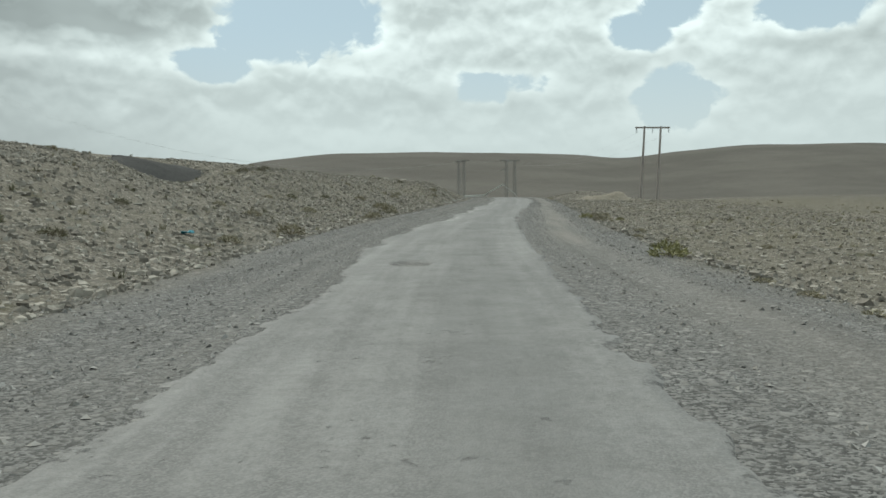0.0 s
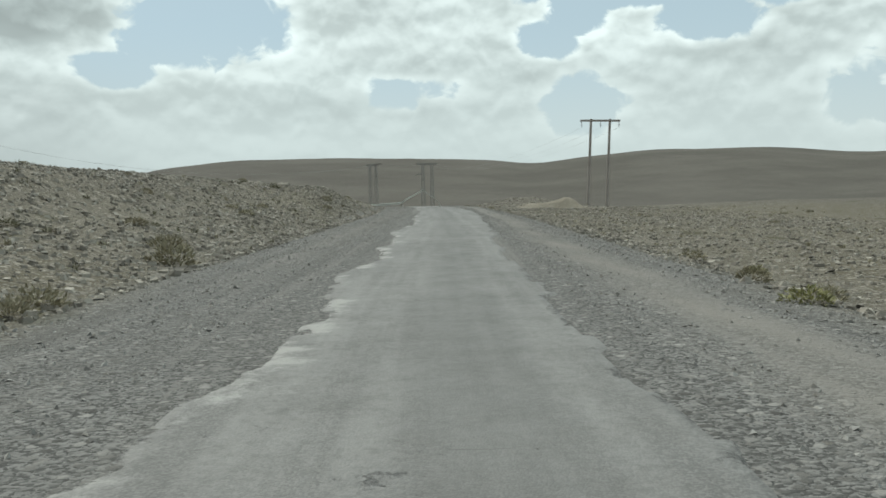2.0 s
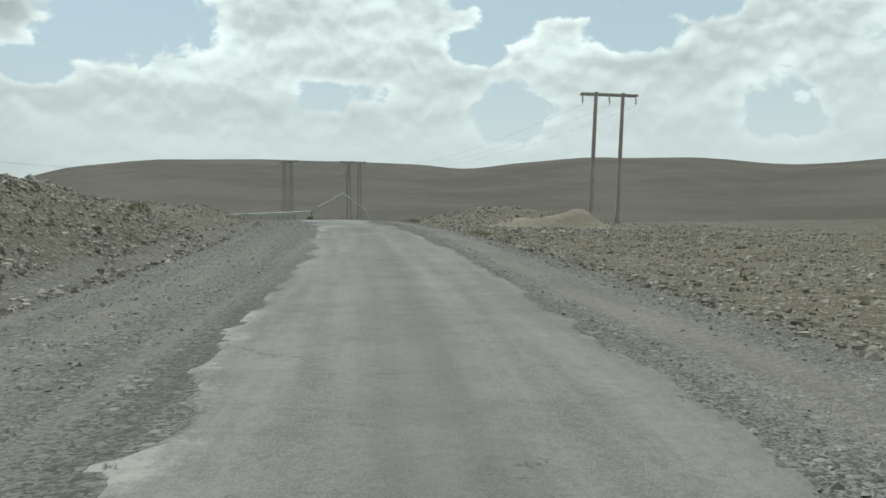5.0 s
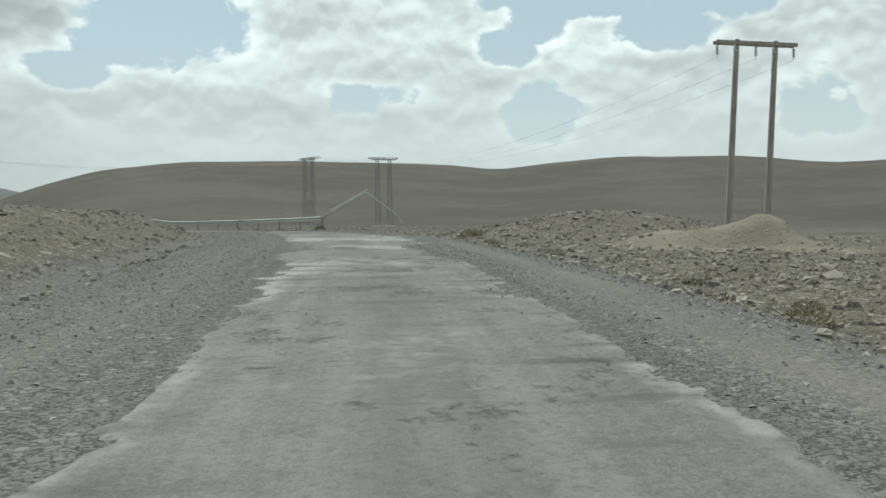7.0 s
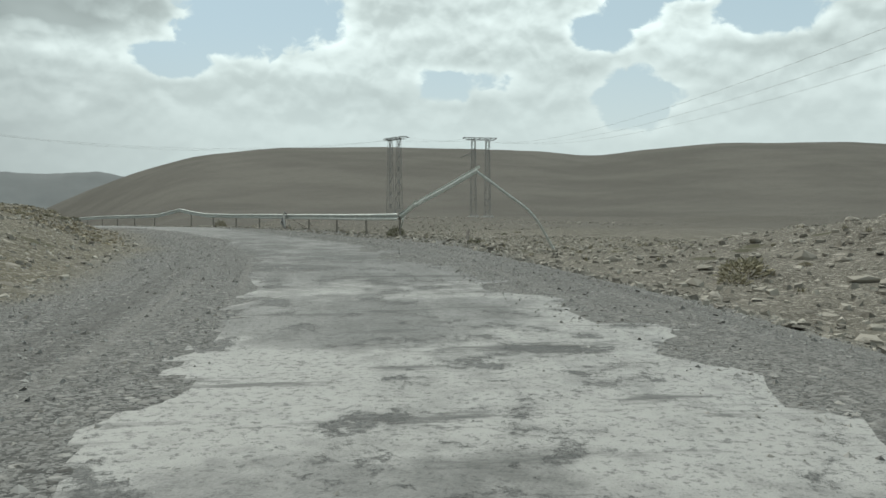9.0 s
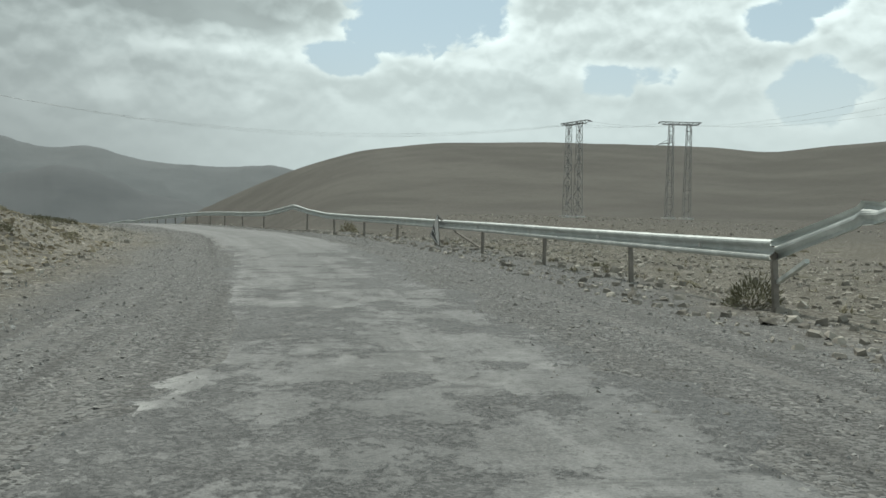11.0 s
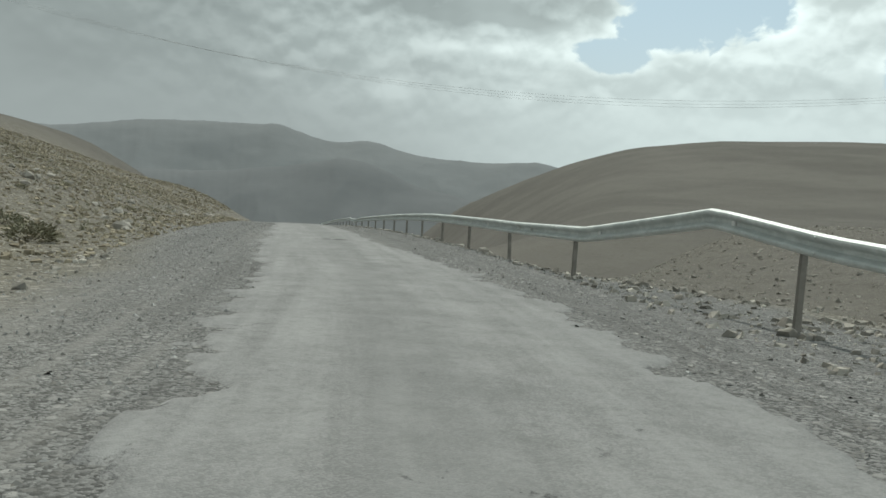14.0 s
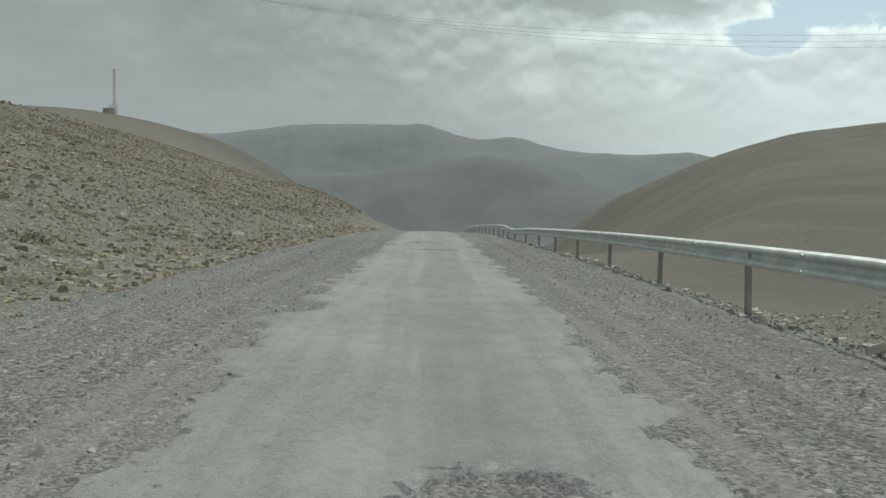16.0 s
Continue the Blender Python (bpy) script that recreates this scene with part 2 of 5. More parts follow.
    return col, height, None


def make_asphalt(n, pos):
    big = n.noise(pos, 0.33, 5, 0.65, 0.4)
    mid = n.noise(pos, 1.7, 6, 0.7)
    fine = n.noise(pos, 60.0, 3, 0.7)
    stones = n.add("ShaderNodeTexVoronoi", Vector=pos, Scale=70.0)
    rnd = n.add("ShaderNodeSeparateColor", Color=stones.outputs["Color"]).outputs[0]
    base = n.mix(n.step(big, 0.36, 0.64), (0.180, 0.180, 0.177, 1), (0.230, 0.229, 0.224, 1))
    lane = n.noise(n.xyz(n.math("MULTIPLY", attr(n, "along"), 0.12), n.math("MULTIPLY", attr(n, "across"), 2.6), 0.0), 1.0, 5, 0.6)
    base = n.mix(n.step(lane, 0.42, 0.66, 0.0, 0.55), base, (0.118, 0.118, 0.115, 1))
    base = n.mix(n.step(lane, 0.46, 0.30, 0.0, 0.4), base, (0.30, 0.298, 0.29, 1))
    base = n.mix(n.step(rnd, 0.2, 0.9, 0.0, 0.45), base, (0.30, 0.295, 0.285, 1))
    speck = n.noise(pos, 11.0, 5, 0.75)
    base = n.mix(n.step(speck, 0.42, 0.70, 0.0, 0.34), base, (0.095, 0.095, 0.093, 1))
    base = n.mix(n.step(mid, 0.52, 0.72, 0.0, 0.2), base, (0.10, 0.10, 0.098, 1))
    middle = n.math("ABSOLUTE", n.math("SUBTRACT", attr(n, "across"), n.math("MULTIPLY_ADD", mid, 0.5, 0.1)))
    base = n.mix(n.step(middle, 0.25, 0.75, 0.4, 0.0), base, (0.135, 0.136, 0.132, 1))
    grit = n.math("MULTIPLY", n.math("SUBTRACT", n.noise(pos, 4.0, 9, 0.85), 0.5), 1.7)
    # pale dusty remnants; sun glare off the surface is put into their colour too
    base = n.mix(n.step(n.math("ADD", attr(n, "dusty"), grit), 0.34, 0.78, 0.0, 0.9), base, (0.39, 0.386, 0.374, 1))
    chips = n.add("ShaderNodeTexVoronoi", Vector=pos, Scale=46.0)
    rnd = n.add("ShaderNodeSeparateColor", Color=chips.outputs["Color"]).outputs[0]
    loose = n.mix(n.step(rnd, 0.0, 1.0), (0.055, 0.056, 0.055, 1), (0.18, 0.179, 0.175, 1))
    loose = n.mix(n.step(n.noise(pos, 5.0, 6, 0.8), 0.45, 0.65, 0.0, 0.6), loose, (0.088, 0.088, 0.086, 1))
    flake = n.math("ADD", n.math("MULTIPLY", n.math("SUBTRACT", n.noise(pos, 1.5, 10, 0.74), 0.5), 2.0), n.math("MULTIPLY", n.math("SUBTRACT", n.noise(pos, 7.0, 8, 0.85), 0.5), 2.2))
    worn = n.step(n.math("ADD", attr(n, "worn"), flake), 0.40, 0.60, 0.0, 0.95)
    base = n.mix(worn, base, loose)
    crumbled = n.math("MULTIPLY", n.step(attr(n, "along"), 88.0, 104.0), n.step(attr(n, "along"), 180.0, 160.0))
    cut = n.noise(n.xyz(n.math("MULTIPLY", attr(n, "along"), 1.5), n.math("MULTIPLY", attr(n, "across"), 0.3), 5.0), 1.0, 6, 0.72)
    base = n.mix(n.math("MULTIPLY", n.step(cut, 0.55, 0.64, 0.0, 0.8), crumbled), base, (0.085, 0.085, 0.083, 1))
    pale = n.noise(n.xyz(n.math("MULTIPLY", attr(n, "along"), 0.9), n.math("MULTIPLY", attr(n, "across"), 0.3), 9.0), 1.0, 6, 0.72)
    base = n.mix(n.math("MULTIPLY", n.step(pale, 0.54, 0.72, 0.0, 0.55), n.step(attr(n, "worn"), 0.1, 0.4)), base, (0.37, 0.366, 0.355, 1))
    pock = n.noise(pos, 16.0, 6, 0.8)
    base = n.mix(n.math("MULTIPLY", n.step(pock, 0.50, 0.62, 0.0, 0.75), crumbled), base, (0.085, 0.086, 0.085, 1))
    crack = n.voronoi(n.add("ShaderNodeVectorMath", i0=pos, i1=n.xyz(mid, big, 0.0)).outputs[0], 0.7, "Distance", "DISTANCE_TO_EDGE")
    line = n.math("MULTIPLY", n.step(crack, 0.0, 0.010, 0.6, 0.0), n.step(big, 0.55, 0.7))
    base = n.mix(line, base, (0.05, 0.05, 0.05, 1))
    height = n.math("SUBTRACT", n.math("ADD", n.math("MULTIPLY", stones.outputs["Distance"], -0.5), mid), n.math("ADD", line, worn))
    return base, height, n.step(mid, 0.3, 0.7, 0.62, 0.85)


def make_stone(dark, light):
    def make(n, pos):
        r = n.add("ShaderNodeNewGeometry").outputs["Random Per Island"]
        v = n.noise(pos, 14.0, 4, 0.65)
        c = n.mix(r, dark, light)
        c = n.mix(n.step(v, 0.4, 0.7, 0.0, 0.45), c, (0.33, 0.30, 0.25, 1))
        return c, v, None
    return make


def make_wood(n, pos):
    p = n.add("ShaderNodeMapping", Vector=pos, Scale=(9.0, 9.0, 0.35)).outputs[0]
    g = n.noise(p, 2.2, 7, 0.7)
    v = n.noise(pos, 0.6, 3)
    c = n.mix(n.step(g, 0.35, 0.68), (0.26, 0.235, 0.22, 1), (0.54, 0.49, 0.46, 1))
    return n.mix(n.step(v, 0.4, 0.7, 0.0, 0.5), c, (0.45, 0.41, 0.385, 1)), g, None


def make_galvanised(n, pos):
    v = n.noise(pos, 3.0, 5, 0.7)
    s = n.voronoi(pos, 30.0, "Color")
    r = n.add("ShaderNodeSeparateColor", Color=s).outputs[0]
    c = n.mix(n.step(v, 0.4, 0.66), (0.50, 0.53, 0.51, 1), (0.66, 0.685, 0.665, 1))
    c = n.mix(n.math("MULTIPLY", r, 0.18), c, (0.66, 0.68, 0.67, 1))
    c = n.mix(n.step(n.noise(pos, 1.1, 6, 0.75), 0.62, 0.74, 0.0, 0.5), c, (0.20, 0.17, 0.14, 1))
    return c, v, n.step(v, 0.3, 0.7, 0.38, 0.58)


def make_steel(n, pos):
    v = n.noise(pos, 1.5, 5, 0.7)
    return n.mix(v, (0.22, 0.22, 0.217, 1), (0.40, 0.395, 0.385, 1)), v, None


def make_plain(a, b, scale=6.0):
    def make(n, pos):
        v = n.noise(pos, scale, 5, 0.65)
        return n.mix(n.step(v, 0.3, 0.7), a, b), v, None
    return make


def make_leaf(a, b):
    def make(n, pos):
        r = n.add("ShaderNodeNewGeometry").outputs["Random Per Island"]
        o = n.add("ShaderNodeObjectInfo").outputs["Random"]
        c = n.mix(r, a, b)
        return n.mix(n.math("MULTIPLY", o, 0.4), c, (0.16, 0.13, 0.085, 1)), None, None
    return make


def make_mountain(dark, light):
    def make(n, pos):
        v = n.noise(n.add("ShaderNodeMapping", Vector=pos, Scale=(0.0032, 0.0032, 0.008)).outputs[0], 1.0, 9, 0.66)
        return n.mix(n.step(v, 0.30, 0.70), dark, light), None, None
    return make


M_GROUND = material("stony_ground", make_ground, 0.95, bump=0.8, dist=0.06, spec=0.15)
M_ASPHALT = material("worn_asphalt", make_asphalt, bump=0.6, dist=0.012, spec=0.35)
M_STONE = material("field_stone", make_stone((0.14, 0.130, 0.114, 1), (0.50, 0.468, 0.415, 1)), 0.9, bump=0.5, dist=0.03, spec=0.2)
M_TAN = material("tan_hillside_stone", make_stone((0.14, 0.114, 0.074, 1), (0.40, 0.350, 0.255, 1)), 0.9, bump=0.5, dist=0.03, spec=0.2)
M_CHIP = material("grey_chippings", make_stone((0.13, 0.128, 0.124, 1), (0.42, 0.414, 0.40, 1)), 0.85, bump=0.4, dist=0.01, spec=0.25)
M_WOOD = material("weathered_pole_wood", make_wood, 0.88, bump=0.5, dist=0.01)
M_ZINC = material("galvanised_steel", make_galvanised, 0.42, 0.35, 0.08, 0.01, 0.5)
M_STEEL = material("grey_lattice_steel", make_steel, 0.6, 0.3)
M_POST = material("weathered_post_steel", make_plain((0.18, 0.165, 0.145, 1), (0.27, 0.25, 0.222, 1), 4.0), 0.7, 0.1)
M_DARKSTEEL = material("dark_fittings", make_plain((0.045, 0.042, 0.04, 1), (0.09, 0.085, 0.08, 1)), 0.6, 0.3)
M_CONCRETE = material("pale_concrete", make_plain((0.62, 0.61, 0.59, 1), (0.82, 0.81, 0.79, 1), 3.0), 0.9, bump=0.2)
M_WHITE = material("dusty_white_sign_face", make_plain((0.68, 0.68, 0.67, 1), (0.82, 0.82, 0.80, 1), 5.0), 0.5)
M_SIGNEDGE = material("faded_sign_border", make_plain((0.10, 0.09, 0.088, 1), (0.20, 0.18, 0.175, 1), 7.0), 0.5)
M_BLACK = material("black_sign_print", make_plain((0.03, 0.032, 0.035, 1), (0.06, 0.062, 0.065, 1), 7.0), 0.5)
M_GLASS = material("brown_insulator_glaze", make_plain((0.06, 0.05, 0.045, 1), (0.13, 0.11, 0.1, 1)), 0.3, spec=0.5)
M_WIRE = material("aluminium_wire", make_plain((0.34, 0.34, 0.34, 1), (0.46, 0.46, 0.46, 1)), 0.5, 0.1)
M_DRY = material("dry_grass", make_leaf((0.24, 0.222, 0.155, 1), (0.43, 0.405, 0.295, 1)), 0.9)
M_OLIVE = material("olive_shrub", make_leaf((0.115, 0.115, 0.075, 1), (0.25, 0.245, 0.165, 1)), 0.9)
M_GREEN = material("yellow_green_shrub", make_leaf((0.20, 0.20, 0.095, 1), (0.38, 0.37, 0.19, 1)), 0.9)
M_TWIG = material("dark_twigs", make_leaf((0.15, 0.135, 0.10, 1), (0.28, 0.25, 0.19, 1)), 0.9)
M_BLUE = material("blue_plastic", make_plain((0.05, 0.24, 0.33, 1), (0.10, 0.36, 0.45, 1)), 0.4)
# air haze over the distance is put into this pale blue-grey
M_MOUNTAIN = material("hazed_mountain", make_mountain((0.175, 0.186, 0.190, 1), (0.200, 0.211, 0.215, 1)), 0.95, spec=0.1)
# same haze in the colour, darkened to take in a cloud's shadow
M_FOOTHILL = material("hazed_foothill", make_mountain((0.140, 0.148, 0.152, 1), (0.160, 0.168, 0.172, 1)), 0.95, spec=0.1)
# shade of the pit's cut face put into an even dark colour
M_PIT_SHADE = material("pit_shade", make_plain((0.052, 0.053, 0.053, 1), (0.085, 0.085, 0.083, 1), 9.0), 0.95, bump=0.5, dist=0.03, spec=0.15)
M_HUT = material("hut_plaster", make_plain((0.3, 0.27, 0.23, 1), (0.42, 0.39, 0.34, 1)), 0.9)
M_REDWHITE = material("mast_paint", make_plain((0.25, 0.12, 0.10, 1), (0.42, 0.38, 0.36, 1), 0.25), 0.6)


# ---------------------------------------------------------------- the lie of the land
# road axis: x, y, height
AXIS = ((-1.0, -70.0, -2.6), (-0.2, -30.0, -1.15), (0.0, 0.0, 0.0), (0.45, 19.6, 0.78), (1.47, 33.1, 1.38), (2.9, 46.5, 1.9), (5.3, 69.0, 2.8),
        (7.4, 91.8, 3.67), (8.25, 111.0, 4.45), (7.6, 126.0, 4.88), (4.9, 141.0, 5.13), (1.2, 152.3, 5.17), (-3.5, 164.0, 5.28),
        (-9.2, 175.4, 5.34), (-15.6, 185.5, 5.3), (-22.5, 194.7, 5.3), (-46.8, 226.5, 4.45), (-83.0, 274.0, 2.0), (-125.0, 329.0, -2.0), (-260.0, 505.0, -22.0))


def catmull(points, n=10):
    p = np.array([2 * np.array(points[0]) - np.array(points[1]), *points, 2 * np.array(points[-1]) - np.array(points[-2])], float)
    out = []
    for i in range(1, len(p) - 2):
        a, b, c, d = p[i - 1:i + 3]
        # centripetal-like tangents by chord length
        ab, bc, cd = (max(np.linalg.norm(v), 1e-3) for v in (b - a, c - b, d - c))
        m1 = ((b - a) / ab * bc + (c - b) / bc * ab) / (ab + bc) * bc
        m2 = ((c - b) / bc * cd + (d - c) / cd * bc) / (bc + cd) * bc
        for k in range(n):
            u = k / n
            out.append((2 * u**3 - 3 * u**2 + 1) * b + (u**3 - 2 * u**2 + u) * m1 + (3 * u**2 - 2 * u**3) * c + (u**3 - u**2) * m2)
    out.append(p[-2])
    return np.array(out)


ROAD = catmull(AXIS)
STEP = np.hypot(*np.diff(ROAD[:, :2], axis=0).T)
ALONG = np.r_[0, np.cumsum(STEP)]
ALONG = ALONG - ALONG[20]            # zero where the road passes the origin


def ramp(x, lo, hi):
    u = np.clip((np.asarray(x, float) - lo) / (hi - lo), 0, 1)
    return u * u * (3 - 2 * u)


def hashed(ix, iy, seed):
    h = np.sin(ix * 127.1 + iy * 311.7 + seed * 74.7) * 43758.5453
    return h - np.floor(h)


def bumps(x, y, size, octaves=4, seed=0, gain=0.5):
    """Value noise, about -1 to 1."""
    x, y = np.asarray(x, float) / size, np.asarray(y, float) / size
    total, amp, norm = 0, 1.0, 0
    for o in range(octaves):
        ix, iy = np.floor(x), np.floor(y)
        u, v = x - ix, y - iy
        u, v = u * u * (3 - 2 * u), v * v * (3 - 2 * v)
        a, b = hashed(ix, iy, seed + o), hashed(ix + 1, iy, seed + o)
        c, d = hashed(ix, iy + 1, seed + o), hashed(ix + 1, iy + 1, seed + o)
        total = total + amp * ((a * (1 - u) + b * u) * (1 - v) + (c * (1 - u) + d * u) * v)
        norm, amp = norm + amp, amp * gain
        x, y = x * 2.03 + 17.3, y * 2.03 + 9.1
    return total / norm * 2 - 1


def along_road(x, y):
    """Distance along the road, offset to its right, and the road's height there."""
    x, y = np.asarray(x, float), np.asarray(y, float)
    best = np.full(x.shape, 1e18)
    s, l, z = np.zeros(x.shape), np.zeros(x.shape), np.zeros(x.shape)
    for i in range(len(ROAD) - 1):
        a, b = ROAD[i], ROAD[i + 1]
        dx, dy = b[0] - a[0], b[1] - a[1]
        u = np.clip(((x - a[0]) * dx + (y - a[1]) * dy) / (dx * dx + dy * dy), 0, 1)
        ex, ey = x - a[0] - u * dx, y - a[1] - u * dy
        d = ex * ex + ey * ey
        near = d < best
        best = np.where(near, d, best)
        side = np.where(dy * ex - dx * ey > 0, 1.0, -1.0)
        s = np.where(near, ALONG[i] + u * STEP[i], s)
        l = np.where(near, side * np.sqrt(d), l)
        z = np.where(near, a[2] + u * (b[2] - a[2]), z)
    return s, l, z


def on_road(s, l):
    """The place at a distance along the road and an offset to its right."""
    s, l = np.asarray(s, float), np.asarray(l, float)
    x, y = np.interp(s, ALONG, ROAD[:, 0]), np.interp(s, ALONG, ROAD[:, 1])
    tx = np.interp(s + 1.5, ALONG, ROAD[:, 0]) - np.interp(s - 1.5, ALONG, ROAD[:, 0])
    ty = np.interp(s + 1.5, ALONG, ROAD[:, 1]) - np.interp(s - 1.5, ALONG, ROAD[:, 1])
    t = np.hypot(tx, ty)
    return x + l * ty / t, y - l * tx / t


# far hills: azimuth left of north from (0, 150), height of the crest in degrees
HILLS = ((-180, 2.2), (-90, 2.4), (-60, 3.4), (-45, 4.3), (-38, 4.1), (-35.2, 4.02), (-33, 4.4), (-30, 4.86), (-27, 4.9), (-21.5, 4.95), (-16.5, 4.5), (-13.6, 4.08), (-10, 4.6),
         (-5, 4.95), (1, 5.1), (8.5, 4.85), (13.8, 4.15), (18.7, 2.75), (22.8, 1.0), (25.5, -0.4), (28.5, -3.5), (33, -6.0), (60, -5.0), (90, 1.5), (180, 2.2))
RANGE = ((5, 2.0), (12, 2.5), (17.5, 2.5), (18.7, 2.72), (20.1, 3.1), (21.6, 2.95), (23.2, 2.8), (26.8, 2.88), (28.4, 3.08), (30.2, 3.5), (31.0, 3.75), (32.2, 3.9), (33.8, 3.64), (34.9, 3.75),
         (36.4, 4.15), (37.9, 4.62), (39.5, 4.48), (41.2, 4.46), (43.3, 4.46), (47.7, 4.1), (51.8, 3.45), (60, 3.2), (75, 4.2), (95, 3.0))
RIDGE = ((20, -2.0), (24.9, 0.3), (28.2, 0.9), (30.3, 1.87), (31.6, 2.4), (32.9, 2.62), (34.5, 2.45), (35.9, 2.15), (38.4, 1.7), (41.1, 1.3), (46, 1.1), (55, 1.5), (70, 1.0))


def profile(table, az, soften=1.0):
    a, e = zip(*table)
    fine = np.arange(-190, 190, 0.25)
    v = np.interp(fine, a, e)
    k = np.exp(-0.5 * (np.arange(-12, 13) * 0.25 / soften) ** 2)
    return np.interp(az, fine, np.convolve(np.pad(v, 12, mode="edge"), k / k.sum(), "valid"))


END = np.array((-22.5, 194.7))
END_DIR = np.array((-0.607, 0.794))
DROP = 3.0
HOLD = 0.42


def dug_sand(x, y):
    """One on the bare pale sand beside the poles."""
    return np.exp(-((x - 24.4) / 4.3) ** 4 - ((y - 122.9) / 2.9) ** 4)


def terrain(x, y, detail=True):
    x, y = np.asarray(x, float), np.asarray(y, float)
    s, l, zr = along_road(x, y)
    d = np.abs(l)
    wob = bumps(x, y, 14.0, 3, 3)
    # bank on the left of the climb
    dl = np.clip(-l - 5.0 - 0.6 * wob, 0, None)
    steep = ramp(s, 66, 82)
    foot = (0.85 * ramp(dl, -0.3, 4.2) + 1.15 * ramp(dl, 3.4, 7.6)) * (1 - steep) + 2.0 * ramp(dl, -0.3, 3.8) * steep
    shape = foot + (0.9 + 0.4 * (1 - ramp(s, 38, 66))) * ramp(dl, 3.0, 13.0) + 0.45 * ramp(dl, 10, 24) - 0.04
    bank = shape * (0.58 + 0.42 * ramp(-s, -99, -88)) * (0.28 + 0.72 * ramp(-s, -182, -162)) * ramp(dl, 0, 0.8)
    # right-hand side: shallow ditch, then stony flat
    verge = 3.0 * ramp(s, 136, 150)
    right = -0.45 * ramp(l, 4.0 + verge, 7.0 + verge) - 0.25 * ramp(l, 9, 22) * ramp(s, -40, 20)
    right = right + 1.75 * np.exp(-((l - 18.7) / 6.0) ** 2 - ((s - 135.4) / 8.5) ** 2)
    # sand dug out beside the poles: a heap, a rim and a hollow before it
    right = right + 0.82 * np.exp(-((x - 26.8) ** 2 + (y - 124.8) ** 2) / 1.5 ** 2) * (1 + 0.3 * bumps(x, y, 0.9, 3, 44)) + 0.12 * dug_sand(x, y) * bumps(x, y, 1.6, 3, 46)
    rim = np.interp(x, (20.0, 21.0, 23.3, 26.8, 28.5), (0.0, 0.42, 0.72, 0.55, 0.0))
    right = right + rim * np.exp(-((y - np.interp(x, (21.0, 23.3, 26.8), (124.8, 124.0, 125.0))) / 0.9) ** 2) - 0.75 * np.exp(-((x - 25.0) / 2.0) ** 2 - ((y - 122.9) / 1.0) ** 2)
    right = right - (0.45 * ramp(l, 4.75, 5.5) + 1.9 * ramp(l, 5.6, 12.0)) * ramp(s, 190, 208)
    falling = ramp(s, 212, 262) * ramp(-x, 8, 50)
    right = right - 7.0 * ramp(l, 9, 45) * falling
    # borrow pit in the bank
    pit = 0.85 * np.exp(-((x + 11.5) / 3.0) ** 2 - ((y - 33) / 7.0) ** 2) + 1.35 * np.exp(-((x + 13.5) / 3.0) ** 2 - ((y - 41) / 4.5) ** 2)
    near = zr + bank + np.where(l > 0, right, -pit)
    # country further off
    px, py = x, y - 150.0
    r, az = np.hypot(px, py), np.degrees(np.arctan2(-px, py))
    crest = 1850.0
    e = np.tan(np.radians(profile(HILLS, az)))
    rise = ramp(r, 330, crest + 120)
    fall = 1 - 0.6 * ramp(r, crest + 150, 4400)
    qx, qy = x - END[0], y - END[1]
    d2 = -qx * END_DIR[1] + qy * END_DIR[0]
    s2 = qx * END_DIR[0] + qy * END_DIR[1]
    valley = ramp(az, 14, 27) * (1 - ramp(az, 75, 110)) * (1 - HOLD * ramp(d2, 15, 80) * (1 - ramp(s2, 380, 700)))
    plain = 4.6 - 1.5 * ramp(r, 200, 600) - valley * 0.12 * np.clip(r - 200, 0, 1250)
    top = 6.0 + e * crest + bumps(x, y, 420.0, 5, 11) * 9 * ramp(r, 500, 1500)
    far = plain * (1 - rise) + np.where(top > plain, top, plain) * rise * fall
    w = ramp(r, 190, 380)
    flat = 4.9 + 1.2 * ramp(y, 200, 275)
    side = np.where(l > 0, ramp(l, 16, 55), 0) * ramp(y, 60, 150) * (1 - falling)
    near = near * (1 - side) + flat * side
    z = near * (1 - w) + far * w
    # long slope on the left of the descent
    up = np.clip(d2 - 7.0 - 1.2 * wob, 0, None)
    steep = (0.265 + 0.15 * ramp(s2, 40, 190)) * up
    cap = 20.5 + 30.0 * ramp(s2, 140, 330)
    slope = steep / (1 + (steep / cap) ** 4) ** 0.25 * ramp(up, -1, 4)
    z = z + slope * ramp(s2 - 0.5 * np.clip(d2, 0, None), -60, 10) * (1 - ramp(s2, 420, 900)) * (1 - 0.8 * ramp(d2, 400, 900))
    z = z - DROP * ramp(s2, 120, 230) * (1 - ramp(d2, 38, 85)) * (1 - ramp(s2, 420, 900)) * ramp(d2, -60, 10)
    z = z + 1.9 * np.exp(-((s2 - 132) / 38) ** 2 - ((d2 - 16) / 9) ** 2) * ramp(d2, 5, 12)
    z = z + 2.6 * np.exp(-((d2 - 76) / 24) ** 2) * ramp(s2, 240, 330) * (1 - ramp(s2, 420, 600)) - 2.6 * ramp(d2, 100, 150) * ramp(s2, 190, 260)
    if detail:
        rough = ramp(d, 4.2, 9.0)
        z = z + rough * (0.16 * wob + 0.10 * bumps(x, y, 2.2, 3, 5)) + 0.025 * bumps(x, y, 0.9, 2, 8) * ramp(d, 2.0, 3.5)
        z = z + 0.5 * bumps(x, y, 38.0, 3, 21) * ramp(d, 22, 60) * (1 - 0.9 * ramp(r, 220, 420))
    return z


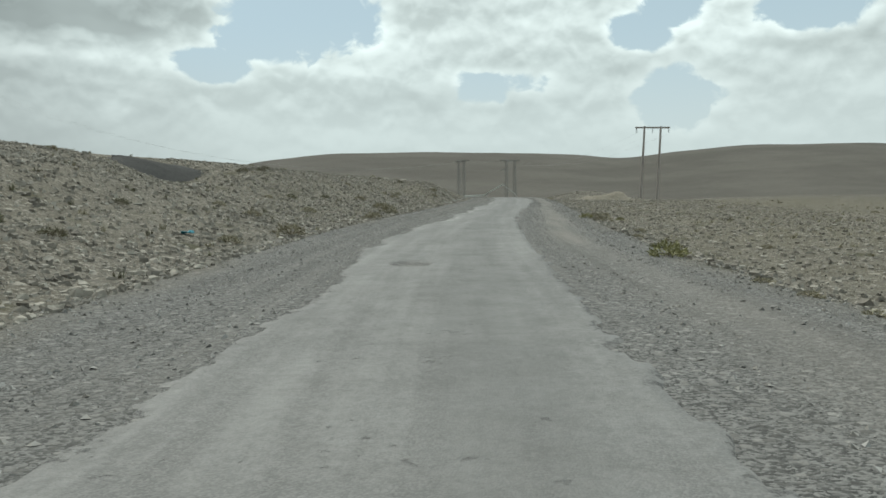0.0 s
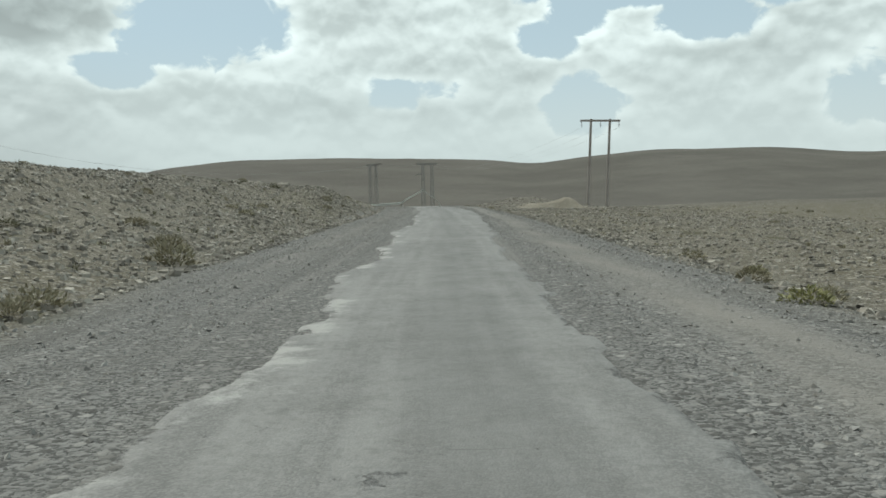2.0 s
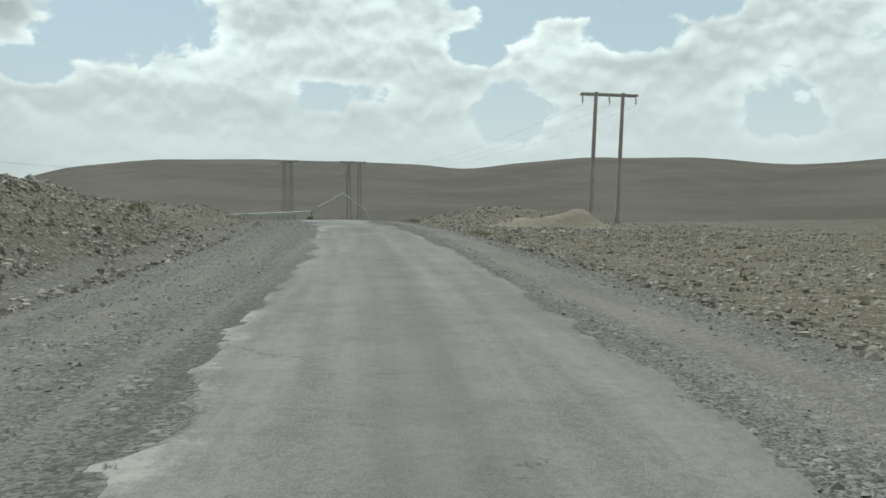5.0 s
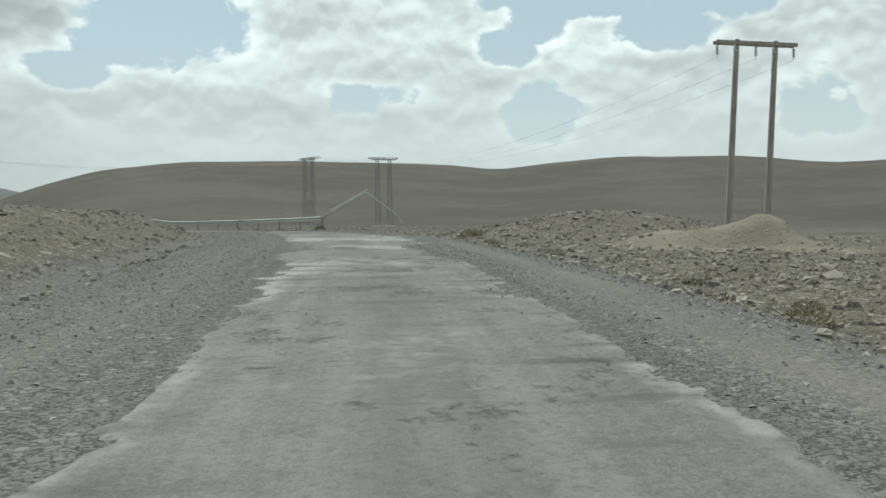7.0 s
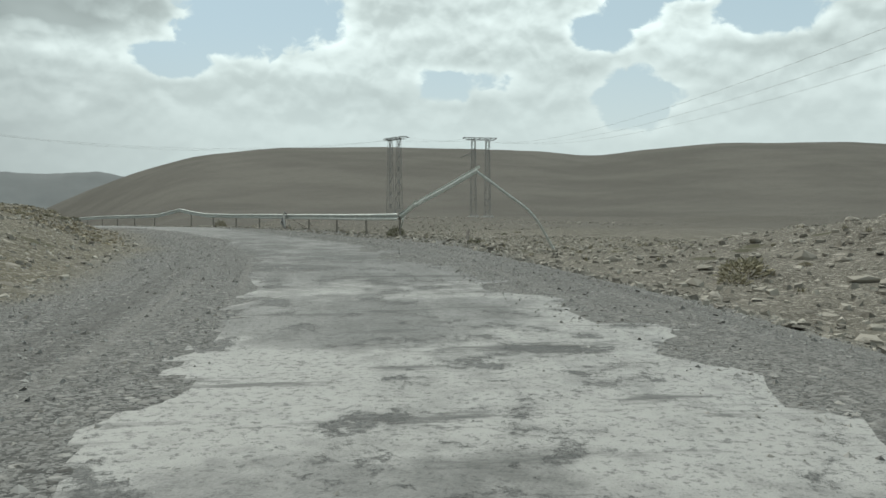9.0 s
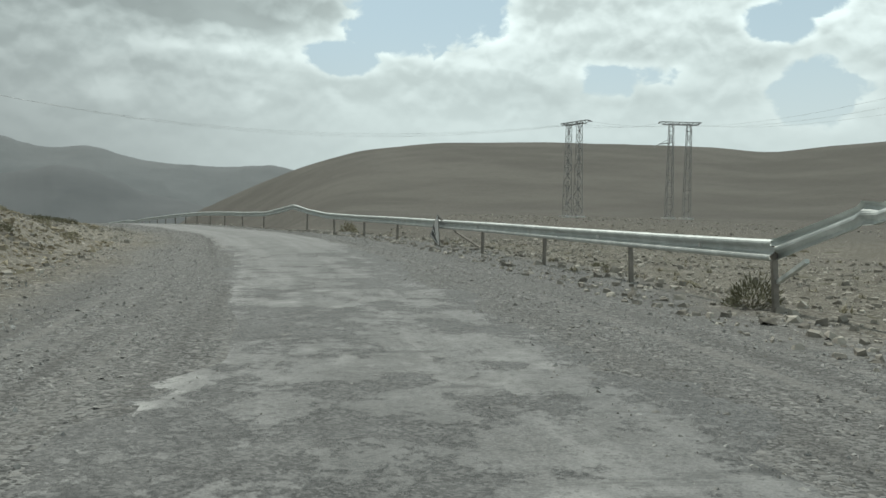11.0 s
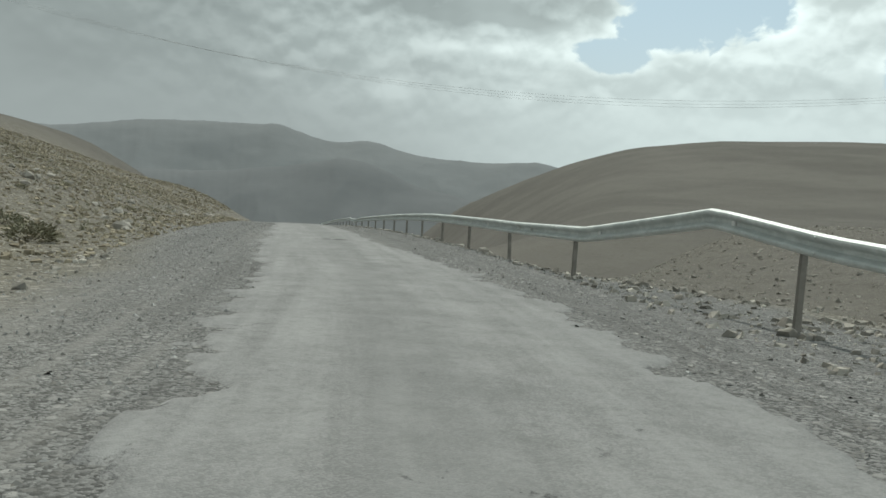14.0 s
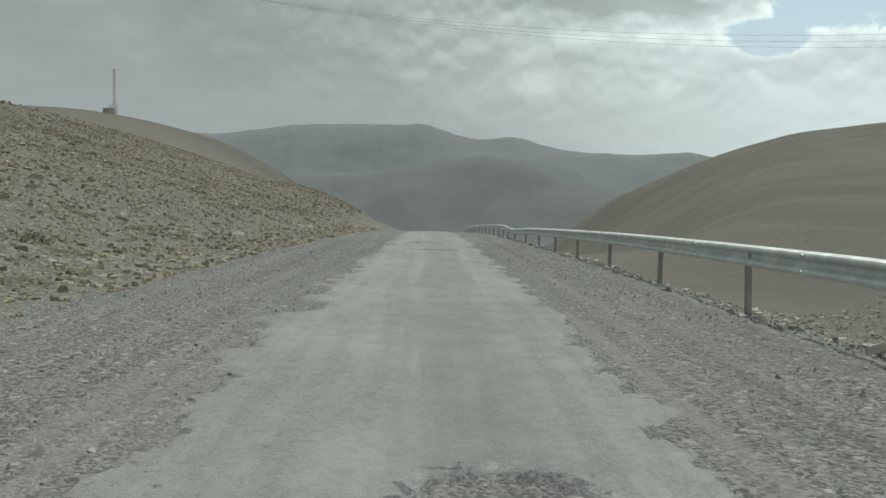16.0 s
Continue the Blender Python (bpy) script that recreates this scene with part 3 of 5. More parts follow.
def spread(lo, hi, step, grow, cap, end):
    """Grid lines: even between lo and hi, then wider and wider out to end."""
    mid = list(np.arange(lo, hi + step, step))
    out, g, v = [], step, hi + step
    while v < end:
        g = min(g * grow, cap)
        v += g
        out.append(v)
    left, g, v = [], step, lo
    while v > -end:
        g = min(g * grow, cap)
        v -= g
        left.append(v)
    return np.array(left[::-1] + mid + out)


def grid_mesh(name, X, Y, Z):
    rows, cols = X.shape
    verts = np.stack((X, Y, Z), -1).reshape(-1, 3)
    i = np.arange(rows * cols).reshape(rows, cols)
    quads = np.stack((i[:-1, :-1], i[:-1, 1:], i[1:, 1:], i[1:, :-1]), -1).reshape(-1, 4)
    return raw_mesh(name, verts, quads)


def raw_mesh(name, verts, faces, smooth=True):
    """A mesh from arrays: faces all of one size."""
    me = bpy.data.meshes.new(name)
    k = faces.shape[1]
    me.vertices.add(len(verts))
    me.vertices.foreach_set("co", np.ascontiguousarray(verts, np.float32).ravel())
    me.loops.add(faces.size)
    me.loops.foreach_set("vertex_index", np.ascontiguousarray(faces, np.int32).ravel())
    me.polygons.add(len(faces))
    me.polygons.foreach_set("loop_start", np.arange(0, faces.size, k, dtype=np.int32))
    me.polygons.foreach_set("use_smooth", np.full(len(faces), smooth))
    me.update(calc_edges=True)
    return me


def zone(me, name, values):
    layer = me.attributes.new(name, "FLOAT", "POINT")
    layer.data.foreach_set("value", np.ascontiguousarray(np.clip(values, 0, 1), np.float32).ravel())


def left_edge(s):
    return np.interp(s, (-70, 25, 33, 110, 165, 180, 200, 400), (-1.95, -2.0, -1.4, -1.7, -1.35, -1.5, -1.85, -1.7))


def right_edge(s):
    return np.interp(s, (-70, 20, 45, 66, 92, 105, 119, 132, 150, 172, 192, 207, 400), (1.45, 1.55, 1.6, 2.1, 2.4, 2.3, 3.3, 3.6, 3.2, 2.8, 2.9, 1.75, 1.6))


def track_right(s):
    return np.interp(s, (0, 30, 60, 110), (2.95, 2.95, 3.2, 3.6)) + 0.12 * np.sin(np.asarray(s, float) * 0.21)


def build_ground():
    gx = spread(-44, 38, 0.65, 1.075, 60, 4300)
    gy = spread(-6, 262, 0.66, 1.075, 60, 4300)
    X, Y = np.meshgrid(gx, gy)
    Z = terrain(X, Y)
    me = grid_mesh("ground", X, Y, Z)
    s, l, _ = along_road(X, Y)
    d = np.abs(l)
    ragged = bumps(X, Y, 3.0, 3, 31) * 1.0
    left_w = np.interp(s, (-70, 40, 75, 110, 150, 185, 205), (4.7, 4.8, 5.4, 5.2, 4.0, 3.5, 5.2))
    right_w = np.interp(s, (-70, 30, 90, 130, 160), (4.5, 4.7, 4.9, 5.4, 7.0))
    gravel = 1 - ramp(np.where(l < 0, d - left_w, d - right_w) + 0.8 * ragged, -0.6, 0.6)
    track = np.exp(-((l - track_right(s)) / 0.36) ** 2) * (1 - ramp(s, 100, 135))
    track = np.maximum(track * 0.85, 0.5 * np.exp(-((l + 3.3) / 0.5) ** 2) * ramp(s, 30, 60) * (1 - ramp(s, 90, 120)))
    track = track * (0.5 + 0.5 * ramp(bumps(X, Y, 2.5, 3, 13), -0.5, 0.4))
    sand = 1.2 * dug_sand(X, Y) + 0.42 * np.exp(-((l + 6.2) / 2.8) ** 2 - ((s - 178) / 15.0) ** 2) + 0.12 * ramp(-l, 5.5, 8.5) * (1 - ramp(s, 95, 130))
    sand = np.clip(sand * (1.1 + 0.5 * bumps(X, Y, 2.0, 3, 17)), 0, 1)
    for name, values in (("along", s), ("across", l)):
        layer = me.attributes.new(name, "FLOAT", "POINT")
        layer.data.foreach_set("value", np.ascontiguousarray(values, np.float32).ravel())
    zone(me, "gravel", gravel)
    zone(me, "track", track)
    zone(me, "sand", sand)
    hillside = ramp(-(X + 22.5) * END_DIR[1] + (Y - 194.7) * END_DIR[0], 5, 20) * (1 - ramp(np.hypot(X + 22, Y - 195), 90, 280))
    country = np.maximum(ramp(np.hypot(X, Y - 150), 170, 380), np.maximum(0.8 * ramp(l, 22, 70), 0.6 * ramp(l, 11, 24) * ramp(s, 185, 205)))
    zone(me, "far", np.maximum(country * (1 - 0.85 * hillside), 0.75 * ramp(Z + 2.5 * ragged, 9, 20) * hillside))
    zone(me, "growth", 0.95 * ramp(l, 6.0, 11) * (1 - ramp(s, 95, 120)) * ramp(bumps(X, Y, 6.0, 4, 151), -0.5, 0.3) + hillside * (0.35 + 0.65 * ramp(bumps(X, Y, 9.0, 5, 141, 0.6), -0.25, 0.4)) + 0.9 * ramp(-l, 5, 8) * ramp(s, 140, 155) * (1 - ramp(s, 198, 210)) * ramp(bumps(X, Y, 4.0, 4, 153), -0.35, 0.3))
    me.materials.append(M_GROUND)
    tagged(new("ground", me), "stony brown desert ground with gravel shoulders and bare hills", "ground", kind="structure")


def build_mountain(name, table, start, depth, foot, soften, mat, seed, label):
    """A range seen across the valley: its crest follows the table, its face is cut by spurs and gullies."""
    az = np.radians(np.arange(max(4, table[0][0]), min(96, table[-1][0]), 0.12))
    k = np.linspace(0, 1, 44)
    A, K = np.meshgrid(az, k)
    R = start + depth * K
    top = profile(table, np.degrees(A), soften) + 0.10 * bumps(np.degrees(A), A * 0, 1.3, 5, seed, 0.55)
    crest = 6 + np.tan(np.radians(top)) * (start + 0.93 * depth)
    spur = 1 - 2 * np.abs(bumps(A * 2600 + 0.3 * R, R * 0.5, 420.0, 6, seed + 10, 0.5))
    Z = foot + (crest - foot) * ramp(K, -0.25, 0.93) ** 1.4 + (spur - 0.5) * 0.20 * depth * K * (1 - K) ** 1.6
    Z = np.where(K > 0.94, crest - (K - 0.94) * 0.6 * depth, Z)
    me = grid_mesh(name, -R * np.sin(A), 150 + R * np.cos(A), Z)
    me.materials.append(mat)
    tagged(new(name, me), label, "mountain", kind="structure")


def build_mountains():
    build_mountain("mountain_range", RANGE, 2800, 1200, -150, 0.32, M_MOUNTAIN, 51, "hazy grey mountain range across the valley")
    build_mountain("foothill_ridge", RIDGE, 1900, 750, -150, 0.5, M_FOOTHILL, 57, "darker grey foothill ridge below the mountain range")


def build_road():
    ss = np.arange(-30, 325, 0.18)
    k = np.linspace(-3.2, 4.9, 75)
    S, L = np.meshgrid(ss, k, indexing="ij")
    X, Y = on_road(S, L)
    Z = np.interp(S, ALONG, ROAD[:, 2])
    bite = 0.45 * bumps(S, L * 0, 6.0, 3, 71) + 0.42 * bumps(S, L * 0.3, 1.9, 3, 72) + 0.30 * bumps(X, Y, 0.5, 3, 73, 0.65)
    bite_r = 0.40 * bumps(S, L * 0, 8.0, 3, 81) + 0.22 * bumps(S, L * 0.3, 2.2, 3, 82) + 0.26 * bumps(X, Y, 0.5, 3, 83, 0.65)
    bite = bite + 0.5 * bumps(S, L * 0.2, 2.6, 2, 75) * ramp(S, 24, 30) * (1 - ramp(S, 66, 80))
    # short sideways teeth where the surface breaks up
    ragged = ramp(S, 92, 105)
    teeth = 0.8 * bumps(S, L * 0.22, 0.55, 3, 77, 0.7) + 0.25 * bumps(X, Y, 0.3, 2, 78)
    bite = bite * (1 - 0.55 * ragged) + teeth * ragged
    bite_r = bite_r * (1 - 0.45 * ragged) + 0.8 * teeth * ragged
    inside = np.minimum(L - left_edge(S) + bite * 0.7, right_edge(S) - L + bite_r * 0.7)
    hole = 0.50 * bumps(X, Y, 1.7, 4, 91, 0.75) + 0.30 * bumps(S, L * 1.6, 1.0, 3, 92, 0.65) + 0.30 * bumps(X, Y, 0.34, 2, 93, 0.7)
    broken = ramp(S, 92, 105) * (1 - ramp(S, 160, 178))
    patchy = ramp(hole + (0.20 * ramp(S, 122, 138) - 0.10) * broken, -0.30, 0.65) * (0.10 + 0.90 * broken)
    inside = np.minimum(inside, 0.74 - hole - 0.22 * broken + 0.5 * (1 - ramp(S, 60, 95)) + 0.3 * ramp(S, 175, 190))
    # potholes: along, across, half length, half width
    for hs, hl, rs, rl in ((15.0, -0.85, 0.42, 0.36), (206.3, 0.36, 0.45, 0.48), (231.0, 0.1, 0.5, 0.9), (238.0, -0.2, 0.5, 0.9)):
        edge = np.hypot((S - hs) / rs, (L - hl) / rl) - 1 + 0.35 * bumps(X, Y, 0.3, 2, 101)
        inside = np.minimum(inside, 0.35 * edge)
    lift = -0.06 + (0.095 - 0.025 * broken) * ramp(inside, -0.035, 0.045)
    fringe = broken * ramp(S, 122, 136) * np.maximum(0.95 * ramp(L - right_edge(S), -1.5, -0.1), 0.8 * ramp(left_edge(S) - L, -0.8, 0.1))
    crown = -0.012 * (L - 0.5) ** 2 * 0.2
    me = grid_mesh("road", X, Y, Z + lift + crown + 0.010 * bumps(X, Y, 3.5, 2, 95))
    for name, values in (("along", S), ("across", L)):
        layer = me.attributes.new(name, "FLOAT", "POINT")
        layer.data.foreach_set("value", np.ascontiguousarray(values, np.float32).ravel())
    zone(me, "worn", np.maximum(np.maximum(patchy, fringe), 0.45 * (1 - ramp(inside, 0.0, 0.22))))
    slabs = (1 - ramp(L - left_edge(S), 0.25, 0.95)) * ramp(S, 24, 30) * (1 - ramp(S, 70, 84)) * ramp(bumps(S, L * 0.4, 1.1, 4, 97, 0.7), -0.2, 0.5)
    zone(me, "dusty", 0.55 * slabs + (1 - ramp(inside, 0.1, 0.5)) * 0.35 + 0.85 * (1 - 0.4 * ramp(S, 122, 136)) * broken * (1 - patchy) * ramp(bumps(X, Y, 3.5, 4, 99, 0.65), -0.45, 0.3))
    me.materials.append(M_ASPHALT)
    tagged(new("road", me), "narrow worn grey asphalt road with broken ragged edges", "road", kind="structure")


build_ground()
build_mountains()
build_road()


# ---------------------------------------------------------------- building helpers
def part(name, bm, mat, parent=None, label="", smooth=False):
    """Links a bmesh (or a ready mesh) as one mesh object under a thing or a part."""
    if isinstance(bm, bpy.types.Mesh):
        me = bm
    else:
        me = bpy.data.meshes.new(name)
        bmesh.ops.recalc_face_normals(bm, faces=bm.faces)
        bm.to_mesh(me)
        bm.free()
        for p in me.polygons:
            p.use_smooth = smooth
    if not me.materials:
        me.materials.append(mat)
    ob = new(name, me)
    if parent is not None:
        ob.parent = parent
    if label:
        ob["label"] = label
    return ob


def thing(name, m, label, category, group=""):
    ob = new(name)
    ob.empty_display_size = 0.2
    ob.matrix_basis = m
    return tagged(ob, label, category, group)


def box(bm, size, m=Matrix(), bevel=0.0):
    made = bmesh.ops.create_cube(bm, size=1.0, matrix=m @ Matrix.Diagonal((*size, 1)))
    if bevel:
        edges = {e for v in made["verts"] for e in v.link_edges}
        bmesh.ops.bevel(bm, geom=list(edges), offset=bevel, segments=2, affect="EDGES")


def tube(bm, points, radii, sides=8, caps=True):
    """A round bar through points, with a radius at each."""
    pts = [Vector(p) for p in points]
    rings = []
    for i, p in enumerate(pts):
        t = (pts[min(i + 1, len(pts) - 1)] - pts[max(i - 1, 0)]).normalized()
        u = t.cross(Vector((0, 0, 1)) if abs(t.z) < 0.9 else Vector((0, 1, 0))).normalized()
        v = t.cross(u)
        r = radii[i] if hasattr(radii, "__len__") else radii
        rings.append([bm.verts.new(p + r * (math.cos(a) * u + math.sin(a) * v)) for a in (2 * math.pi * k / sides for k in range(sides))])
    for a, b in zip(rings, rings[1:]):
        for k in range(sides):
            bm.faces.new((a[k], a[(k + 1) % sides], b[(k + 1) % sides], b[k]))
    if caps:
        bm.faces.new(rings[0][::-1])
        bm.faces.new(rings[-1])


def bar(bm, a, b, w):
    """A square bar between two points."""
    a, b = Vector(a), Vector(b)
    q = (b - a).to_track_quat("Z", "Y").to_matrix().to_4x4()
    bmesh.ops.create_cube(bm, size=1.0, matrix=Matrix.Translation((a + b) / 2) @ q @ Matrix.Diagonal((w, w, (b - a).length, 1)))


def ground_z(x, y):
    return float(terrain(np.array([x]), np.array([y]))[0])


def place(s, l):
    x, y = on_road(s, l)
    x, y = float(x), float(y)
    return x, y, ground_z(x, y)


# ---------------------------------------------------------------- wooden pole pair with crossarm
def build_power_pole():
    lx, ly, rx, ry, top = 34.97, 142.25, 37.84, 142.46, 17.35
    base = ground_z(36.4, 142.4)
    t = thing("power_pole", pose(36.4, 142.4, base), "tall weathered wooden twin pole with a timber crossarm", "power pole")
    h = top - base
    along = Vector((rx - lx, ry - ly, 0)).normalized()
    for x, y in ((lx - 36.4, ly - 142.4), (rx - 36.4, ry - 142.4)):
        bm = bmesh.new()
        n = 9
        tube(bm, [(x - 0.66 * (1 - k / n), y + 0.10 * (1 - k / n), -0.6 + (h + 0.6) * k / n) for k in range(n + 1)],
             [0.235 - 0.065 * k / n for k in range(n + 1)], 14)
        p = part("pole", bm, M_WOOD, t, smooth=True)
        bm = bmesh.new()
        tube(bm, [(x, y, h), (x, y, h + 0.06)], [0.2, 0.14], 12)
        part("cap", bm, M_DARKSTEEL, p)
        for dz in (0.75, 1.0):
            bm = bmesh.new()
            tube(bm, [(x - 0.02, y, h - dz), (x - 0.02, y, h - dz + 0.05)], 0.2, 14)
            part("band", bm, M_ZINC, p, "galvanised steel band")
    q = Matrix.Rotation(math.atan2(along.y, along.x), 4, "Z")
    bm = bmesh.new()
    for dy in (-0.2, 0.2):
        box(bm, (6.0, 0.10, 0.24), Matrix.Translation((0, 0, h - 0.16)) @ q @ Matrix.Translation((0, dy, 0)), 0.012)
    part("crossarm", bm, M_WOOD, t, "dark double timber crossarm")
    for k in (-2.85, 0.0, 2.85):
        c = along * k
        bm = bmesh.new()
        tube(bm, [(c.x, c.y, h - 0.2), (c.x, c.y, h - 1.12)], 0.018, 6)
        for i in range(6):
            z = h - 0.38 - 0.1 * i
            tube(bm, [(c.x, c.y, z), (c.x, c.y, z - 0.03), (c.x, c.y, z - 0.055)], [0.03, 0.12, 0.05], 10)
        part("insulator_string", bm, M_GLASS, t, "string of dark disc insulators")
    return [Vector((36.4, 142.4, base)) + along * k + Vector((0, 0, h - 1.14)) for k in (-2.85, 0, 2.85)]


# ---------------------------------------------------------------- lattice towers
def lattice_leg(bm, x, height, w0, w1):
    n = 13
    def corner(k, i):
        f = k / n
        w = (w0 + (w1 - w0) * f) / 2
        sx, sy = ((1, 1), (-1, 1), (-1, -1), (1, -1))[i % 4]
        return Vector((x + sx * w, sy * w, height * f))
    for i in range(4):
        bar(bm, corner(0, i), corner(n, i), 0.065)
        for k in range(n):
            a, b = (i, i + 1) if (k + i) % 2 else (i + 1, i)
            bar(bm, corner(k, a), corner(k + 1, b), 0.045)
            bar(bm, corner(k + 1, i), corner(k + 1, i + 1), 0.045)


def build_lattice_tower(x, y, top, turn, gap, low_arm, label):
    base = ground_z(x, y)
    h = top - base
    t = thing("lattice_tower", pose(x, y, base, 0, 0, turn), label, "power pylon", "twin-legged lattice pylons")
    for k in (-gap / 2, gap / 2):
        bm = bmesh.new()
        lattice_leg(bm, k, h - 0.3, 1.08, 0.62)
        leg = part("lattice_leg", bm, M_STEEL, t)
        for sx in (-0.54, 0.54):
            for sy in (-0.54, 0.54):
                bm = bmesh.new()
                box(bm, (0.8, 0.8, 0.6), Matrix.Translation((k + sx, sy, 0.0)), 0.06)
                part("footing", bm, M_CONCRETE, leg, "pale concrete footing")
    bm = bmesh.new()
    half = 3.3
    for dy in (-0.35, 0.35):
        bar(bm, (-half, dy * 0.3, h), (half, dy * 0.3, h), 0.10)
        bar(bm, (-half + 0.5, dy, h - 0.42), (half - 0.5, dy, h - 0.42), 0.10)
    for i in range(12):
        a, b = -half + 0.55 * i, -half + 0.55 * (i + 1)
        for dy in (-0.35, 0.35):
            bar(bm, (a, dy, h - 0.42 * (i % 2)), (b, dy, h - 0.42 * ((i + 1) % 2)), 0.06)
    part("crossarm", bm, M_STEEL, t)
    ends = []
    for k in (-half + 0.1, 0.0, half - 0.1):
        bm = bmesh.new()
        for i in range(7):
            yy = 0.25 + 0.11 * i
            tube(bm, [(k, yy, h - 0.05 - 0.02 * i), (k, yy + 0.05, h - 0.06 - 0.02 * i)], [0.11, 0.05], 8)
        tube(bm, [(k, 0, h), (k, 1.15, h - 0.2)], 0.02, 5)
        part("insulator_string", bm, M_GLASS, t)
        ends.append(t.matrix_basis @ Vector((k, 1.1, h - 0.2)))
    if low_arm:
        bm = bmesh.new()
        bar(bm, (-gap / 2 + 0.5, 0, h - 3.2), (-gap / 2 - 1.9, 0, h - 3.5), 0.14)
        bar(bm, (-gap / 2, 0, h - 2.6), (-gap / 2 - 1.8, 0, h - 3.45), 0.06)
        tube(bm, [(-gap / 2 - 1.8, 0, h - 3.5), (-gap / 2 - 2.7, 0, h - 4.0)], 0.06, 6)
        part("side_arm", bm, M_STEEL, t, "short side arm with a cable end")
    return ends


def build_wire(a, b, sag, r=0.010):
    a, b = Vector(a), Vector(b)
    bm = bmesh.new()
    n = 28
    tube(bm, [a.lerp(b, k / n) - Vector((0, 0, 4 * sag * (k / n) * (1 - k / n))) for k in range(n + 1)], r, 5)
    ob = part("power_line", bm, M_WIRE, smooth=True)
    tagged(ob, "thin sagging aluminium overhead power line", "power line", "overhead power lines")


# ---------------------------------------------------------------- guardrail
BEAM = ((0.02, -0.156), (0.075, -0.128), (0.083, -0.10), (0.075, -0.072), (0.004, -0.028), (0.0, 0.0), (0.004, 0.028),
        (0.075, 0.072), (0.083, 0.10), (0.075, 0.128), (0.02, 0.156))


def sweep_beam(points, ups, flip=1.0):
    """A corrugated steel beam along points; the waves face the left of the way."""
    bm = bmesh.new()
    pts = [Vector(p) for p in points]
    rings = []
    for i, p in enumerate(pts):
        t = (pts[min(i + 1, len(pts) - 1)] - pts[max(i - 1, 0)]).normalized()
        up = Vector(ups[i])
        side = up.cross(t).normalized() * flip
        up = t.cross(side).normalized() * flip
        front = [bm.verts.new(p + side * u + up * v) for u, v in BEAM]
        back = [bm.verts.new(p + side * (u - 0.007) + up * v) for u, v in BEAM]
        rings.append(front + back[::-1])
    n = len(rings[0])
    for a, b in zip(rings, rings[1:]):
        for k in range(n):
            bm.faces.new((a[k], a[(k + 1) % n], b[(k + 1) % n], b[k]))
    bm.faces.new(rings[0][::-1])
    bm.faces.new(rings[-1])
    return bm


def rail_offset(s):
    return np.interp(s, (152, 160, 169.6, 180, 187, 190.6, 194.6, 205, 240, 250, 258, 400), (6.6, 6.45, 6.12, 5.72, 5.5, 5.3, 4.75, 4.55, 4.6, 4.5, 4.75, 4.6))


def rail_top(s):
    return np.interp(s, (152, 160, 169.6, 180, 185, 188, 190.6, 192.4, 194.6, 199, 211, 221, 240, 247, 253, 400), (1.07, 1.01, 0.98, 1.0, 1.09, 1.29, 1.58, 1.36, 1.10, 1.03, 1.04, 0.96, 0.77, 0.62, 0.78, 0.76))


def rail_point(s):
    x, y = on_road(s, rail_offset(s))
    return float(x), float(y), float(np.interp(s, ALONG, ROAD[:, 2]) + rail_top(s) - 0.156)


